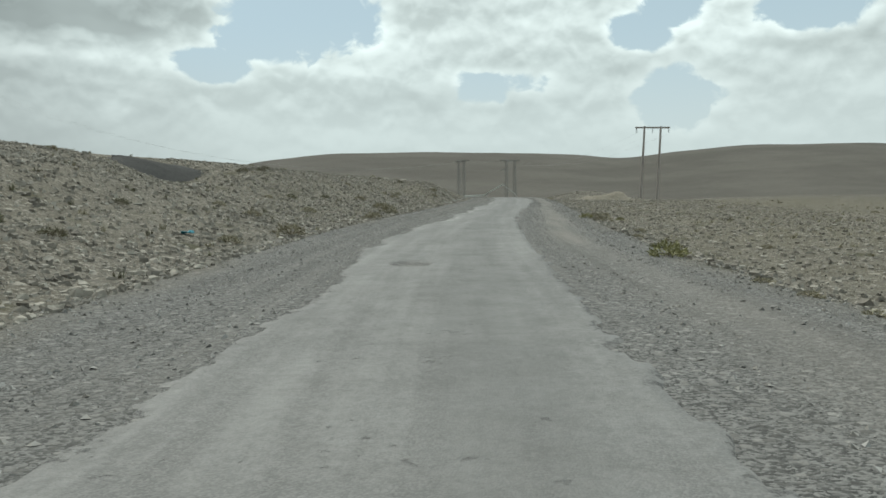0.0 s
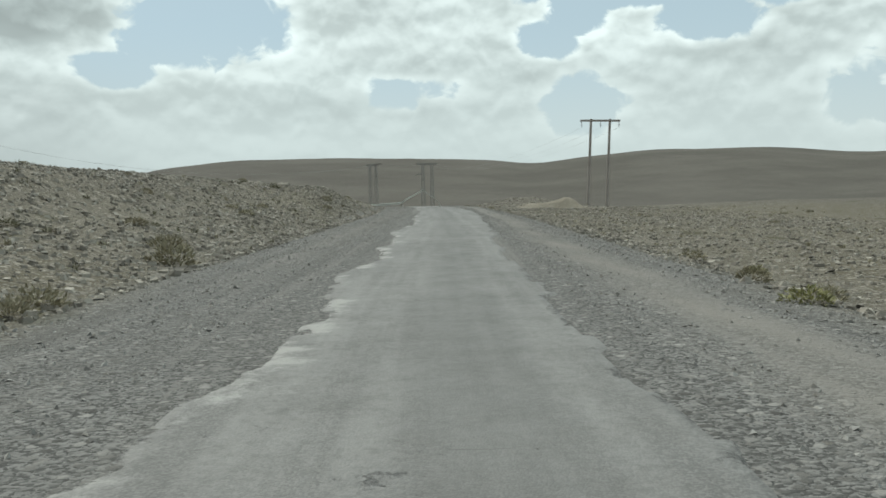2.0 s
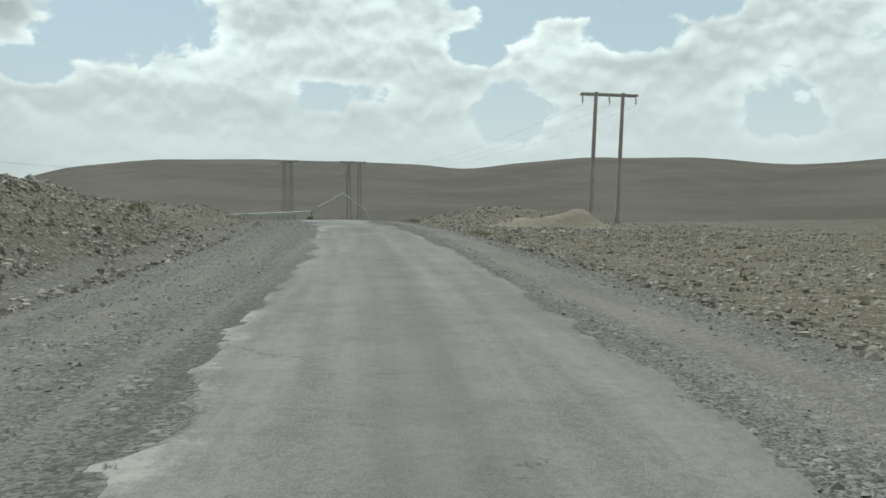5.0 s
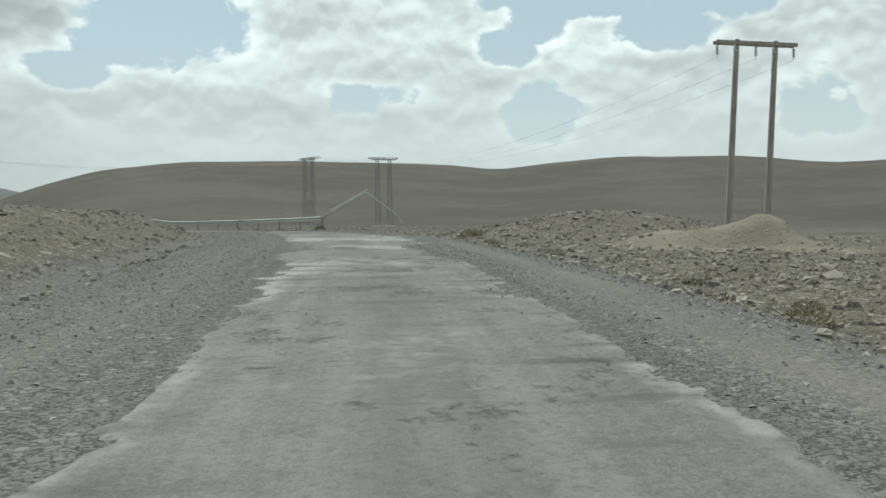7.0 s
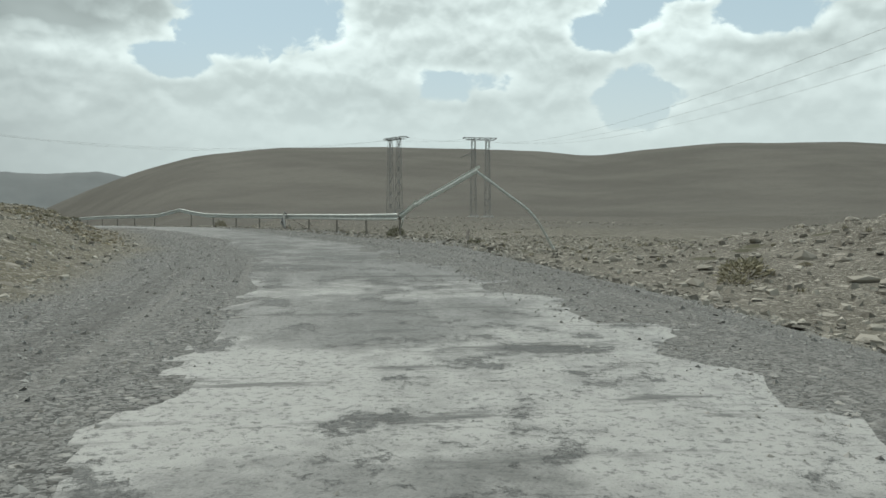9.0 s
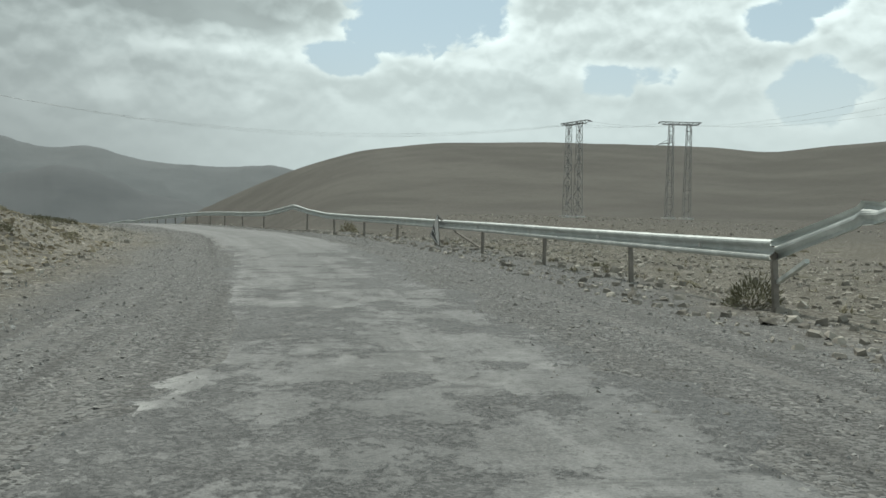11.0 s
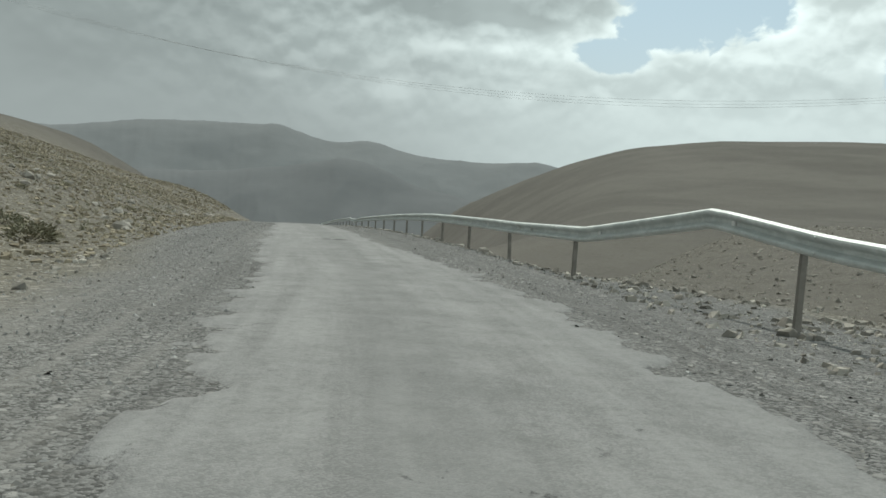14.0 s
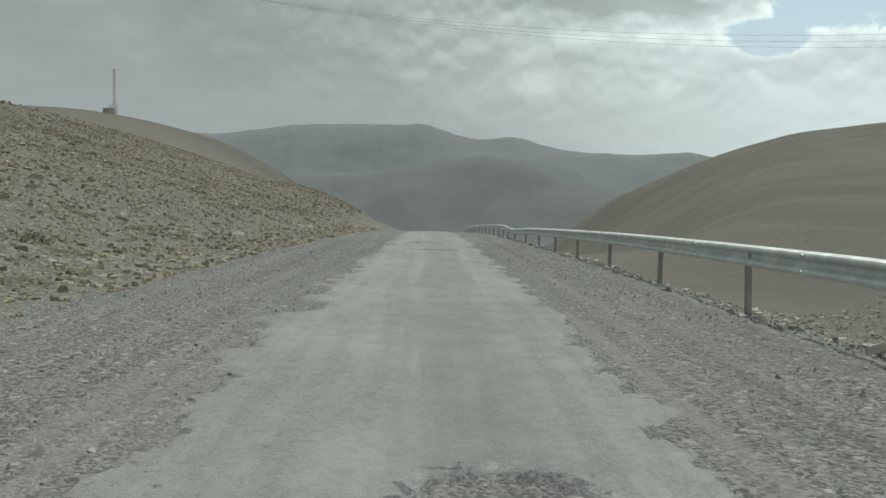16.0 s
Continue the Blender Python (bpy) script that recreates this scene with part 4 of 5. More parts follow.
def build_guardrail():
    s0, s1 = 152.1, 316.1
    o = rail_point(s0)
    t = thing("guardrail", pose(o[0], o[1], ground_z(o[0], o[1])), "galvanised corrugated steel guardrail on posts, buckled upwards in one place", "guardrail")
    inv = t.matrix_basis.inverted()
    s = s0
    while s < s1 - 0.1:
        n = 8
        ks = [s + (4.12 * k / n) for k in range(n + 1)]
        pts = [inv @ Vector(rail_point(k)) for k in ks]
        lift = 0.004 * (round((s - s0) / 4) % 2)
        pts = [p + Vector((lift, lift, 0)) for p in pts]
        beam = part("beam", sweep_beam(pts, [(0, 0, 1)] * len(pts)), M_ZINC, t, smooth=False)
        # reflector and joint bolts
        if s < 260:
            c, d = Vector(rail_point(s + 1.95)), Vector(rail_point(s + 2.05))
            q = (d - c).normalized()
            side = Vector((0, 0, 1)).cross(q).normalized()
            bm = bmesh.new()
            m = Matrix.Translation(inv @ (c + side * 0.022)) @ Matrix.Rotation(math.atan2(q.y, q.x), 4, "Z")
            box(bm, (0.07, 0.045, 0.075), m, 0.01)
            part("reflector", bm, M_CONCRETE, beam, "small pale reflector block")
            for dv in (-0.1, 0.1):
                bm = bmesh.new()
                b0 = inv @ (Vector(rail_point(s + 0.06)) + Vector((0, 0, dv)) + side * 0.08)
                tube(bm, [b0, b0 + side * 0.022], [0.02, 0.014], 8)
                part("bolt", bm, M_ZINC, beam)
        s += 4.0
    s = 152.15
    k = 0
    while s < s1:
        x, y, z = rail_point(s)
        lean = (0.10 if k % 3 == 1 else -0.04) if k else 0.12
        tx, ty, _ = rail_point(s + 0.5)
        a = math.atan2(ty - y, tx - x)
        nx, ny = math.sin(a), -math.cos(a)
        g = ground_z(x + nx * 0.1, y + ny * 0.1)
        h = z + 0.06 - g
        bm = bmesh.new()
        m = inv @ pose(x + nx * 0.1, y + ny * 0.1, g, 0, 0, math.degrees(a)) @ Matrix.Shear("XY", 4, (lean, 0))
        for size, off in (((0.06, 0.006, h + 0.5), (0, 0.04)), ((0.006, 0.08, h + 0.5), (0.027, 0)), ((0.006, 0.08, h + 0.5), (-0.027, 0)),
                          ((0.02, 0.006, h + 0.5), (0.019, -0.04)), ((0.02, 0.006, h + 0.5), (-0.019, -0.04))):
            box(bm, size, m @ Matrix.Translation((off[0], off[1], h / 2 - 0.25)))
        part("post", bm, M_POST, t, "weathered steel channel post")
        s += 4.56 if s < 188 else 6.8 if s < 190 else 4.7
        k += 1
    # length torn loose at the near end, rising to a peak and falling to the ground
    ox, oy = 10.4, 145.5
    b = thing("bent_guardrail", pose(ox, oy, ground_z(ox, oy)), "torn guardrail beam bent up to a peak above the ground", "guardrail")
    inv = b.matrix_basis.inverted()
    x, y, z = rail_point(s0)
    foot, peak = Vector((x + 0.05, y + 0.1, z + 0.02)), Vector((10.76, 146.1, 7.76))
    line, ups = [Vector((x - 0.03, y + 0.35, z))], [(0, 0, 1)]
    for u, dz, turn in ((0.0, 0.0, 0.0), (0.07, 0.05, 0.2), (0.15, 0.10, 0.3), (0.20, 0.13, 0.3), (0.215, 0.17, 0.1), (0.25, 0.11, 0.55), (0.30, 0.13, 0.4), (0.45, 0.09, 0.4),
                        (0.6, 0.05, 0.4), (0.8, 0.03, 0.4), (0.95, 0.01, 0.4), (1.0, 0.0, 0.4)):
        line.append(foot.lerp(peak, u) + Vector((0, 0, dz)))
        ups.append((turn, 0, 1))
    part("beam", sweep_beam([inv @ p for p in line[::-1]], ups[::-1], -1.0), M_ZINC, b)
    line = catmull(((10.74, 146.12, 7.73), (11.05, 146.1, 7.5), (11.8, 146.15, 6.95), (12.68, 146.2, 6.28), (13.6, 146.3, ground_z(13.6, 146.3) + 0.05)), 8)
    part("beam", sweep_beam([inv @ Vector(p) for p in line[::-1]], [(0.0, 1.0, 0.25)] * len(line), -1.0), M_ZINC, b)
    bm = bmesh.new()
    bar(bm, inv @ Vector((x + 0.2, y - 0.9, 5.98)), inv @ Vector((x + 0.1, y + 0.1, 5.62)), 0.06)
    part("bracket", bm, M_ZINC, b)


SIGN_SHIFT = Vector((0.06, -0.62, 0.11))


def build_warning_sign():
    a, c, bb = (Vector(p) + SIGN_SHIFT for p in ((0.5, 169.9, 6.47), (0.62, 169.72, 5.17), (0.06, 170.78, 5.58)))
    mid = (a + bb + c) / 3
    a, bb, c = (mid + (p - mid) * 0.94 for p in (a, bb, c))
    t = thing("warning_sign", Matrix.Translation(mid), "bent triangular steep-hill warning sign leaning on the guardrail", "road sign")
    n = (bb - a).cross(c - a).normalized()
    if n.x > 0:
        n = -n

    def tri(name, scale, lift, thick, mat, parent, label=""):
        bm = bmesh.new()
        pts = []
        for p, q1, q2 in ((a, bb, c), (bb, a, c), (c, a, bb)):
            p0, r1, r2 = ((v - mid) * scale for v in (p, q1, q2))
            for f, r in ((0.08, r1), (0.04, None), (0.08, r2)):
                pts.append(p0.lerp(r, f) if r is not None else p0.lerp((r1 + r2) / 2, 0.055))
        front = sorted(pts, key=lambda p: math.atan2(p.dot(n.cross(Vector((0, 0, 1))).normalized()), p.z))
        f1 = [bm.verts.new(p + n * lift) for p in front]
        f0 = [bm.verts.new(p + n * (lift - thick)) for p in front]
        bm.faces.new(f1)
        bm.faces.new(f0[::-1])
        for k in range(len(front)):
            bm.faces.new((f1[k], f0[k], f0[(k + 1) % len(front)], f1[(k + 1) % len(front)]))
        return part(name, bm, mat, parent, label)

    plate = tri("plate", 1.0, 0.0, 0.012, M_SIGNEDGE, t, "faded dark sign border")
    face = tri("face", 0.90, 0.006, 0.004, M_WHITE, plate, "dusty white sign face")

    def flat(name, pts):
        # corners given as shares of a, bb, c
        bm = bmesh.new()
        ps = [(a - mid) * u + (bb - mid) * v + (c - mid) * w for u, v, w in pts]
        f1 = [bm.verts.new(p + n * 0.011) for p in ps]
        f0 = [bm.verts.new(p + n * 0.007) for p in ps]
        bm.faces.new(f1)
        bm.faces.new(f0[::-1])
        for k in range(len(ps)):
            bm.faces.new((f1[k], f0[k], f0[(k + 1) % len(ps)], f1[(k + 1) % len(ps)]))
        part(name, bm, M_BLACK, plate, "black pictogram")

    flat("slope_symbol", ((0.10, 0.80, 0.10), (0.31, 0.64, 0.05), (0.06, 0.10, 0.84)))
    flat("car_symbol", ((0.38, 0.59, 0.03), (0.44, 0.55, 0.01), (0.49, 0.46, 0.05), (0.435, 0.40, 0.165), (0.38, 0.375, 0.245), (0.26, 0.31, 0.43), (0.225, 0.355, 0.42), (0.335, 0.52, 0.145)))
    bm = bmesh.new()
    foot = Vector((2.4, 168.0, 0))
    foot.z = ground_z(foot.x, foot.y) - 0.1
    tube(bm, [a + (bb - a) * 0.1 + Vector((0.02, 0.05, -0.05)) - mid, Vector((1.2, 169.5, 5.85)) - mid, foot - mid], 0.035, 8)
    part("post", bm, M_POST, t, "bent steel sign post")


def build_stake(s, l, h, lean):
    x, y, z = place(s, l)
    bm = bmesh.new()
    box(bm, (0.12, 0.10, h + 0.3), Matrix.Translation((0, 0, h / 2 - 0.15)), 0.015)
    ob = part("marker_post", bm, M_WOOD)
    ob.matrix_basis = pose(x, y, z, lean, lean * 0.5, 12)
    tagged(ob, "short leaning weathered grey wooden marker post", "post")


# ---------------------------------------------------------------- radio mast on the hill
def build_mast():
    d = 300.0
    a = radians(58.4)
    x, y = -22.5 - d * math.sin(a), 194.7 + d * math.cos(a)
    z = ground_z(x, y)
    t = thing("radio_mast", pose(x, y, z), "tall slim red and white lattice radio mast", "radio mast")
    bm = bmesh.new()
    h = 45.3 - z
    for i in range(3):
        u = 2 * math.pi * i / 3
        bar(bm, (0.5 * math.cos(u), 0.5 * math.sin(u), 0), (0.3 * math.cos(u), 0.3 * math.sin(u), h), 0.10)
    for k in range(16):
        for i in range(3):
            u, v = 2 * math.pi * i / 3, 2 * math.pi * (i + 1) / 3
            bar(bm, (0.4 * math.cos(u), 0.4 * math.sin(u), h * k / 16), (0.4 * math.cos(v), 0.4 * math.sin(v), h * (k + 1) / 16), 0.06)
    part("lattice_shaft", bm, M_REDWHITE, t)
    for dx, hh in ((-2.6, 3.6), (-1.6, 3.0), (1.4, 3.3)):
        bm = bmesh.new()
        tube(bm, [(dx, 0, -1), (dx, 0, hh)], 0.09, 6)
        part("antenna", bm, M_DARKSTEEL, t)
    hut = thing("equipment_hut", pose(x + 0.5, y - 2.5, ground_z(x + 0.5, y - 2.5)), "small flat-roofed plastered equipment hut", "hut")
    bm = bmesh.new()
    box(bm, (3.4, 2.2, 2.0), Matrix.Translation((0, 0, 0.5)), 0.03)
    part("wall", bm, M_HUT, hut)
    bm = bmesh.new()
    box(bm, (3.7, 2.5, 0.18), Matrix.Translation((0, 0, 1.59)), 0.03)
    part("roof", bm, M_HUT, hut)


# ---------------------------------------------------------------- plants
def blades(rng, count, radius, height, width, droop):
    """Thin bent leaves that rise from a tuft."""
    verts, faces = [], []
    for _ in range(count):
        a, lean = rng.uniform(0, 2 * math.pi), rng.uniform(0.05, 1.0) ** 0.7
        r0 = radius * 0.45 * rng.uniform(0, 1) ** 0.5
        ax, ay = rng.uniform(0, 2 * math.pi), 0
        x0, y0 = r0 * math.cos(ax), r0 * math.sin(ax)
        L = height * rng.uniform(0.6, 1.1) * (1 - 0.35 * lean)
        out = radius * lean * rng.uniform(0.6, 1.0)
        p = [(x0 + out * f * f * math.cos(a), y0 + out * f * f * math.sin(a), L * (f - droop * f * f * lean)) for f in (0, 0.35, 0.7, 1.0)]
        sx, sy = -math.sin(a) * width, math.cos(a) * width
        i = len(verts)
        for k, w in zip(range(4), (1.0, 0.9, 0.6, 0.1)):
            verts += [(p[k][0] - sx * w, p[k][1] - sy * w, p[k][2]), (p[k][0] + sx * w, p[k][1] + sy * w, p[k][2])]
        for k in range(3):
            faces.append((i + 2 * k, i + 2 * k + 1, i + 2 * k + 3, i + 2 * k + 2))
    return np.array(verts), np.array(faces)


def dome(rng, count, radius, height, width):
    """Short leaves standing out all over a rounded cushion."""
    verts, faces = [], []
    for _ in range(count):
        a, f = rng.uniform(0, 2 * math.pi), rng.uniform(0.02, 1.0)
        c = (1 - f * f) ** 0.5
        n = Vector((c * math.cos(a), c * math.sin(a), f))
        lump = 0.82 + 0.22 * noise.noise(n * 2.6 + Vector((seed_shift(radius), 0, 0)))
        deep = rng.uniform(0.62, 1.0) * lump
        p = Vector((n.x * radius * deep, n.y * radius * deep, n.z * height * deep))
        d = (n + Vector((rng.uniform(-0.7, 0.7), rng.uniform(-0.7, 0.7), rng.uniform(-0.2, 0.8)))).normalized()
        side = d.cross(Vector((rng.uniform(-1, 1), rng.uniform(-1, 1), rng.uniform(-1, 1)))).normalized() * width
        L = radius * rng.uniform(0.10, 0.22)
        i = len(verts)
        verts += [p - side, p + side, p + d * L * 0.6 + side * 0.8, p + d * L * 0.6 - side * 0.8, p + d * L + side * 0.1, p + d * L - side * 0.1]
        faces += [(i, i + 1, i + 2, i + 3), (i + 3, i + 2, i + 4, i + 5)]
    return np.array([tuple(v) for v in verts]), np.array(faces)


def seed_shift(radius):
    return radius * 7.3


def build_shrub(seed, mat, label, radius=0.5, height=0.5, leaf=0.013):
    rng = random.Random(seed)
    t = thing("shrub", pose(0, 0, -60), label, "shrub", "low desert shrubs")
    leaves = dome(rng, int(4.2 / leaf), radius, height * 0.9, leaf * 1.3)
    part("foliage", raw_mesh("foliage", *leaves, smooth=False), mat, t)
    part("twigs", raw_mesh("twigs", *blades(rng, 40, radius * 0.55, height * 0.55, 0.004, 0.3), smooth=False), M_TWIG, t, "dark dry twigs")
    return t


def build_plants():
    rng = random.Random(7)
    kinds = {
        "dry": build_shrub(1, M_DRY, "dry straw-coloured rounded tuft on stony ground", leaf=0.009),
        "olive": build_shrub(2, M_OLIVE, "dull olive-grey cushion shrub on stony ground"),
        "grey": build_shrub(4, M_OLIVE, "dense grey-green bush at the guardrail end", leaf=0.006),
        "straw": build_shrub(9, M_DRY, "pale yellow dried-out cushion bush on stony ground"),
        "green": build_shrub(3, M_GREEN, "yellow-green low shrub beside the gravel shoulder"),
    }
    # along the road, offset, size, flatness, kind
    climb_left = ((24.0, -5.3, 1.4, 0.8, "straw"), (20.0, -5.8, 0.9, 0.7, "dry"), (15.1, -7.6, 0.8, 0.7, "olive"), (36.0, -5.0, 0.9, 0.8, "dry"),
                  (43.0, -5.4, 1.4, 1.0, "straw"), (36.7, -5.0, 1.2, 0.8, "straw"), (45.3, -6.3, 1.3, 0.8, "dry"), (77.2, -7.1, 1.1, 0.8, "dry"),
                  (74.0, -6.6, 0.9, 0.8, "dry"), (79.5, -6.4, 0.7, 0.7, "olive"), (27.0, -7.4, 0.9, 0.7, "dry"), (33.0, -7.0, 0.9, 0.8, "dry"),
                  (38.0, -9.2, 0.8, 0.8, "olive"), (22.0, -9.5, 0.8, 0.7, "olive"), (60.0, -8.0, 1.0, 0.7, "dry"), (96.5, -7.6, 1.2, 0.8, "dry"))
    climb_right = ((16.7, 4.2, 1.1, 0.85, "green"), (17.3, 4.6, 0.7, 0.7, "green"), (19.6, 4.6, 0.6, 0.6, "olive"), (10.7, 4.6, 0.5, 0.6, "straw"),
                   (9.2, 4.7, 0.5, 0.6, "straw"), (12.4, 4.6, 0.55, 0.6, "straw"), (24.0, 4.9, 0.6, 0.6, "dry"), (39.5, 5.1, 0.9, 0.8, "dry"), (34.5, 4.9, 0.7, 0.8, "dry"),
                   (46.1, 6.1, 1.0, 0.8, "straw"), (43.6, 6.7, 0.7, 0.8, "green"), (36.1, 4.5, 0.9, 0.7, "green"), (37.8, 5.5, 0.8, 0.8, "dry"),
                   (30.0, 5.9, 0.7, 0.7, "dry"))
    bend_right = ((117.8, 6.9, 0.8, 0.9, "straw"), (101.5, 5.3, 1.0, 0.8, "dry"), (108.0, 6.8, 0.7, 0.7, "olive"), (105.0, 7.4, 0.7, 0.6, "olive"),
                  (133.3, 9.0, 1.6, 0.7, "straw"), (134.4, 9.9, 1.2, 0.7, "straw"), (132.6, 8.3, 1.0, 0.7, "straw"), (126.4, 7.4, 1.3, 0.7, "straw"),
                  (127.2, 8.0, 0.9, 0.7, "straw"), (146.0, 7.4, 0.8, 0.7, "olive"), (152.7, 6.7, 1.15, 1.25, "grey"), (188.0, 7.8, 1.5, 1.2, "straw"),
                  (188.9, 8.3, 1.2, 1.1, "straw"), (162.0, 8.4, 0.8, 0.7, "olive"), (157.0, 8.0, 0.7, 0.6, "dry"))
    bend_left = ((198.0, -6.6, 1.7, 0.6, "olive"), (199.5, -7.0, 1.6, 0.6, "olive"), (197.0, -7.6, 1.5, 0.6, "olive"), (200.5, -7.9, 1.4, 0.6, "olive"),
                 (163.0, -6.6, 1.0, 0.7, "olive"), (166.0, -7.6, 0.9, 0.7, "dry"), (170.0, -6.0, 0.8, 0.6, "dry"), (178.0, -7.8, 0.9, 0.7, "dry"),
                 (190.0, -8.6, 1.2, 0.7, "olive"), (193.5, -7.2, 1.3, 0.6, "olive"))
    descent_right = ((211.6, 5.3, 0.8, 0.7, "olive"), (232.6, 5.4, 1.1, 0.8, "green"), (228.0, 5.6, 1.0, 0.7, "dry"), (236.0, 5.8, 0.9, 0.7, "green"),
                     (222.0, 5.6, 0.7, 0.7, "olive"), (205.0, 6.0, 0.8, 0.7, "olive"), (217.0, 5.5, 0.8, 0.6, "dry"))
    spots = [*climb_left, *climb_right, *bend_right, *bend_left, *descent_right]
    for _ in range(80):
        s = rng.uniform(200, 275)
        spots.append((s, -rng.uniform(7.5, 34), rng.uniform(0.5, 1.1), rng.uniform(0.5, 0.9), rng.choice(("dry", "olive", "olive", "straw"))))
    for _ in range(40):
        spots.append((rng.uniform(8, 90), -rng.uniform(8, 26), rng.uniform(0.5, 1.1), rng.uniform(0.5, 0.8), rng.choice(("dry", "olive"))))
    for _ in range(40):
        spots.append((rng.uniform(15, 185), rng.uniform(8, 34), rng.uniform(0.4, 0.9), rng.uniform(0.5, 0.8), rng.choice(("dry", "olive"))))
    for _ in range(70):
        spots.append((rng.uniform(146, 200), -rng.uniform(5.4, 16), rng.uniform(0.35, 0.9), rng.uniform(0.4, 0.7), rng.choice(("dry", "olive", "olive", "straw"))))
    xs = [on_road(s, l) for s, l, *_ in spots]
    zs = terrain(np.array([float(p[0]) for p in xs]), np.array([float(p[1]) for p in xs]))
    for (s, l, size, tall, kind), p, z in zip(spots, xs, zs):
        size *= 0.9
        c = copy_thing(kinds[kind], Matrix.Identity(4))
        c.matrix_basis = pose(float(p[0]), float(p[1]), float(z) - 0.03, 0, 0, rng.uniform(0, 360)) @ Matrix.Diagonal((size, size, size * tall, 1))
    for t in kinds.values():
        for o in (*t.children, t):
            bpy.data.objects.remove(o)


def build_tufts():
    rng = random.Random(31)
    for name, mat, n, s_range, l_range in (("grass_tufts", M_DRY, 420, (6, 120), (5, 30)), ("grass_tufts", M_OLIVE, 380, (5, 100), (-5, -24)), ("grass_tufts", M_OLIVE, 800, (200, 275), (-6, -45)),
                                           ("grass_tufts", M_DRY, 900, (195, 275), (-6, -45)), ("grass_tufts", M_DRY, 260, (120, 200), (6, 26)), ("grass_tufts", M_DRY, 220, (5, 195), (-5, -20))):
        s = np.array([rng.uniform(*s_range) for _ in range(n)])
        l = np.array([rng.uniform(*l_range) for _ in range(n)])
        x, y = on_road(s, l)
        z = terrain(x, y)
        verts, faces, base = [], [], 0
        for k in range(n):
            v, f = blades(rng, 14, rng.uniform(0.1, 0.28), rng.uniform(0.08, 0.24), 0.012, 0.35)
            verts.append(v + np.array((x[k], y[k], z[k])))
            faces.append(f + base)
            base += len(v)
        me = raw_mesh(name, np.concatenate(verts), np.concatenate(faces), smooth=False)
        me.materials.append(mat)
        tagged(new(name, me), "sparse small dry grass tufts among stones", "grass", kind="stuff")


# ---------------------------------------------------------------- stones
PHI = (1 + 5 ** 0.5) / 2
ICO = np.array([(-1, PHI, 0), (1, PHI, 0), (-1, -PHI, 0), (1, -PHI, 0), (0, -1, PHI), (0, 1, PHI), (0, -1, -PHI), (0, 1, -PHI), (PHI, 0, -1), (PHI, 0, 1), (-PHI, 0, -1), (-PHI, 0, 1)]) / 1.9
ICO_FACES = np.array([(0, 11, 5), (0, 5, 1), (0, 1, 7), (0, 7, 10), (0, 10, 11), (1, 5, 9), (5, 11, 4), (11, 10, 2), (10, 7, 6), (7, 1, 8),
                      (3, 9, 4), (3, 4, 2), (3, 2, 6), (3, 6, 8), (3, 8, 9), (4, 9, 5), (2, 4, 11), (6, 2, 10), (8, 6, 7), (9, 8, 1)])

# half-buried chips and slabs, open below
OCTA = np.array([(1, 0, -0.5), (-1, 0, -0.5), (0, 1, -0.5), (0, -1, -0.5), (0, 0, 0.9)], float)
OCTA_FACES = np.array([(0, 2, 4), (2, 1, 4), (1, 3, 4), (3, 0, 4)])
SLAB = np.array([(x, y, z) for z, w in ((-0.95, 0.9), (0.75, 0.62)) for x, y in ((-w, -w), (w, -0.8 * w), (0.8 * w, w), (-w, 0.7 * w))])
SLAB_FACES = np.array([(4, 5, 6), (4, 6, 7), (0, 1, 5), (0, 5, 4), (1, 2, 6), (1, 6, 5), (2, 3, 7), (2, 7, 6), (3, 0, 4), (3, 4, 7)])


def stone_mesh(name, x, y, z, size, rng, form=SLAB, sides=SLAB_FACES):
    """Many angular stones in one mesh."""
    n = len(x)
    k = len(form)
    v = form[None] * (1 + rng.uniform(-0.34, 0.26, (n, k, 1))) + rng.uniform(-0.26, 0.26, (n, k, 3))
    v = v * np.stack((rng.uniform(0.75, 1.25, n), rng.uniform(0.5, 1.0, n), rng.uniform(0.32, 0.72, n)), -1)[:, None] * (size[:, None, None] * 0.5)
    tilt, yaw = rng.normal(0, 0.3, n), rng.uniform(0, 2 * np.pi, n)
    c, s = np.cos(tilt)[:, None], np.sin(tilt)[:, None]
    X, Y, Z = v[..., 0], v[..., 1] * c - v[..., 2] * s, v[..., 1] * s + v[..., 2] * c
    c, s = np.cos(yaw)[:, None], np.sin(yaw)[:, None]
    verts = np.stack((X * c - Y * s + x[:, None], X * s + Y * c + y[:, None], Z + z[:, None] + size[:, None] * 0.10), -1).reshape(-1, 3)
    faces = (sides[None] + k * np.arange(n)[:, None, None]).reshape(-1, 3)
    return raw_mesh(name, verts, faces, smooth=False)


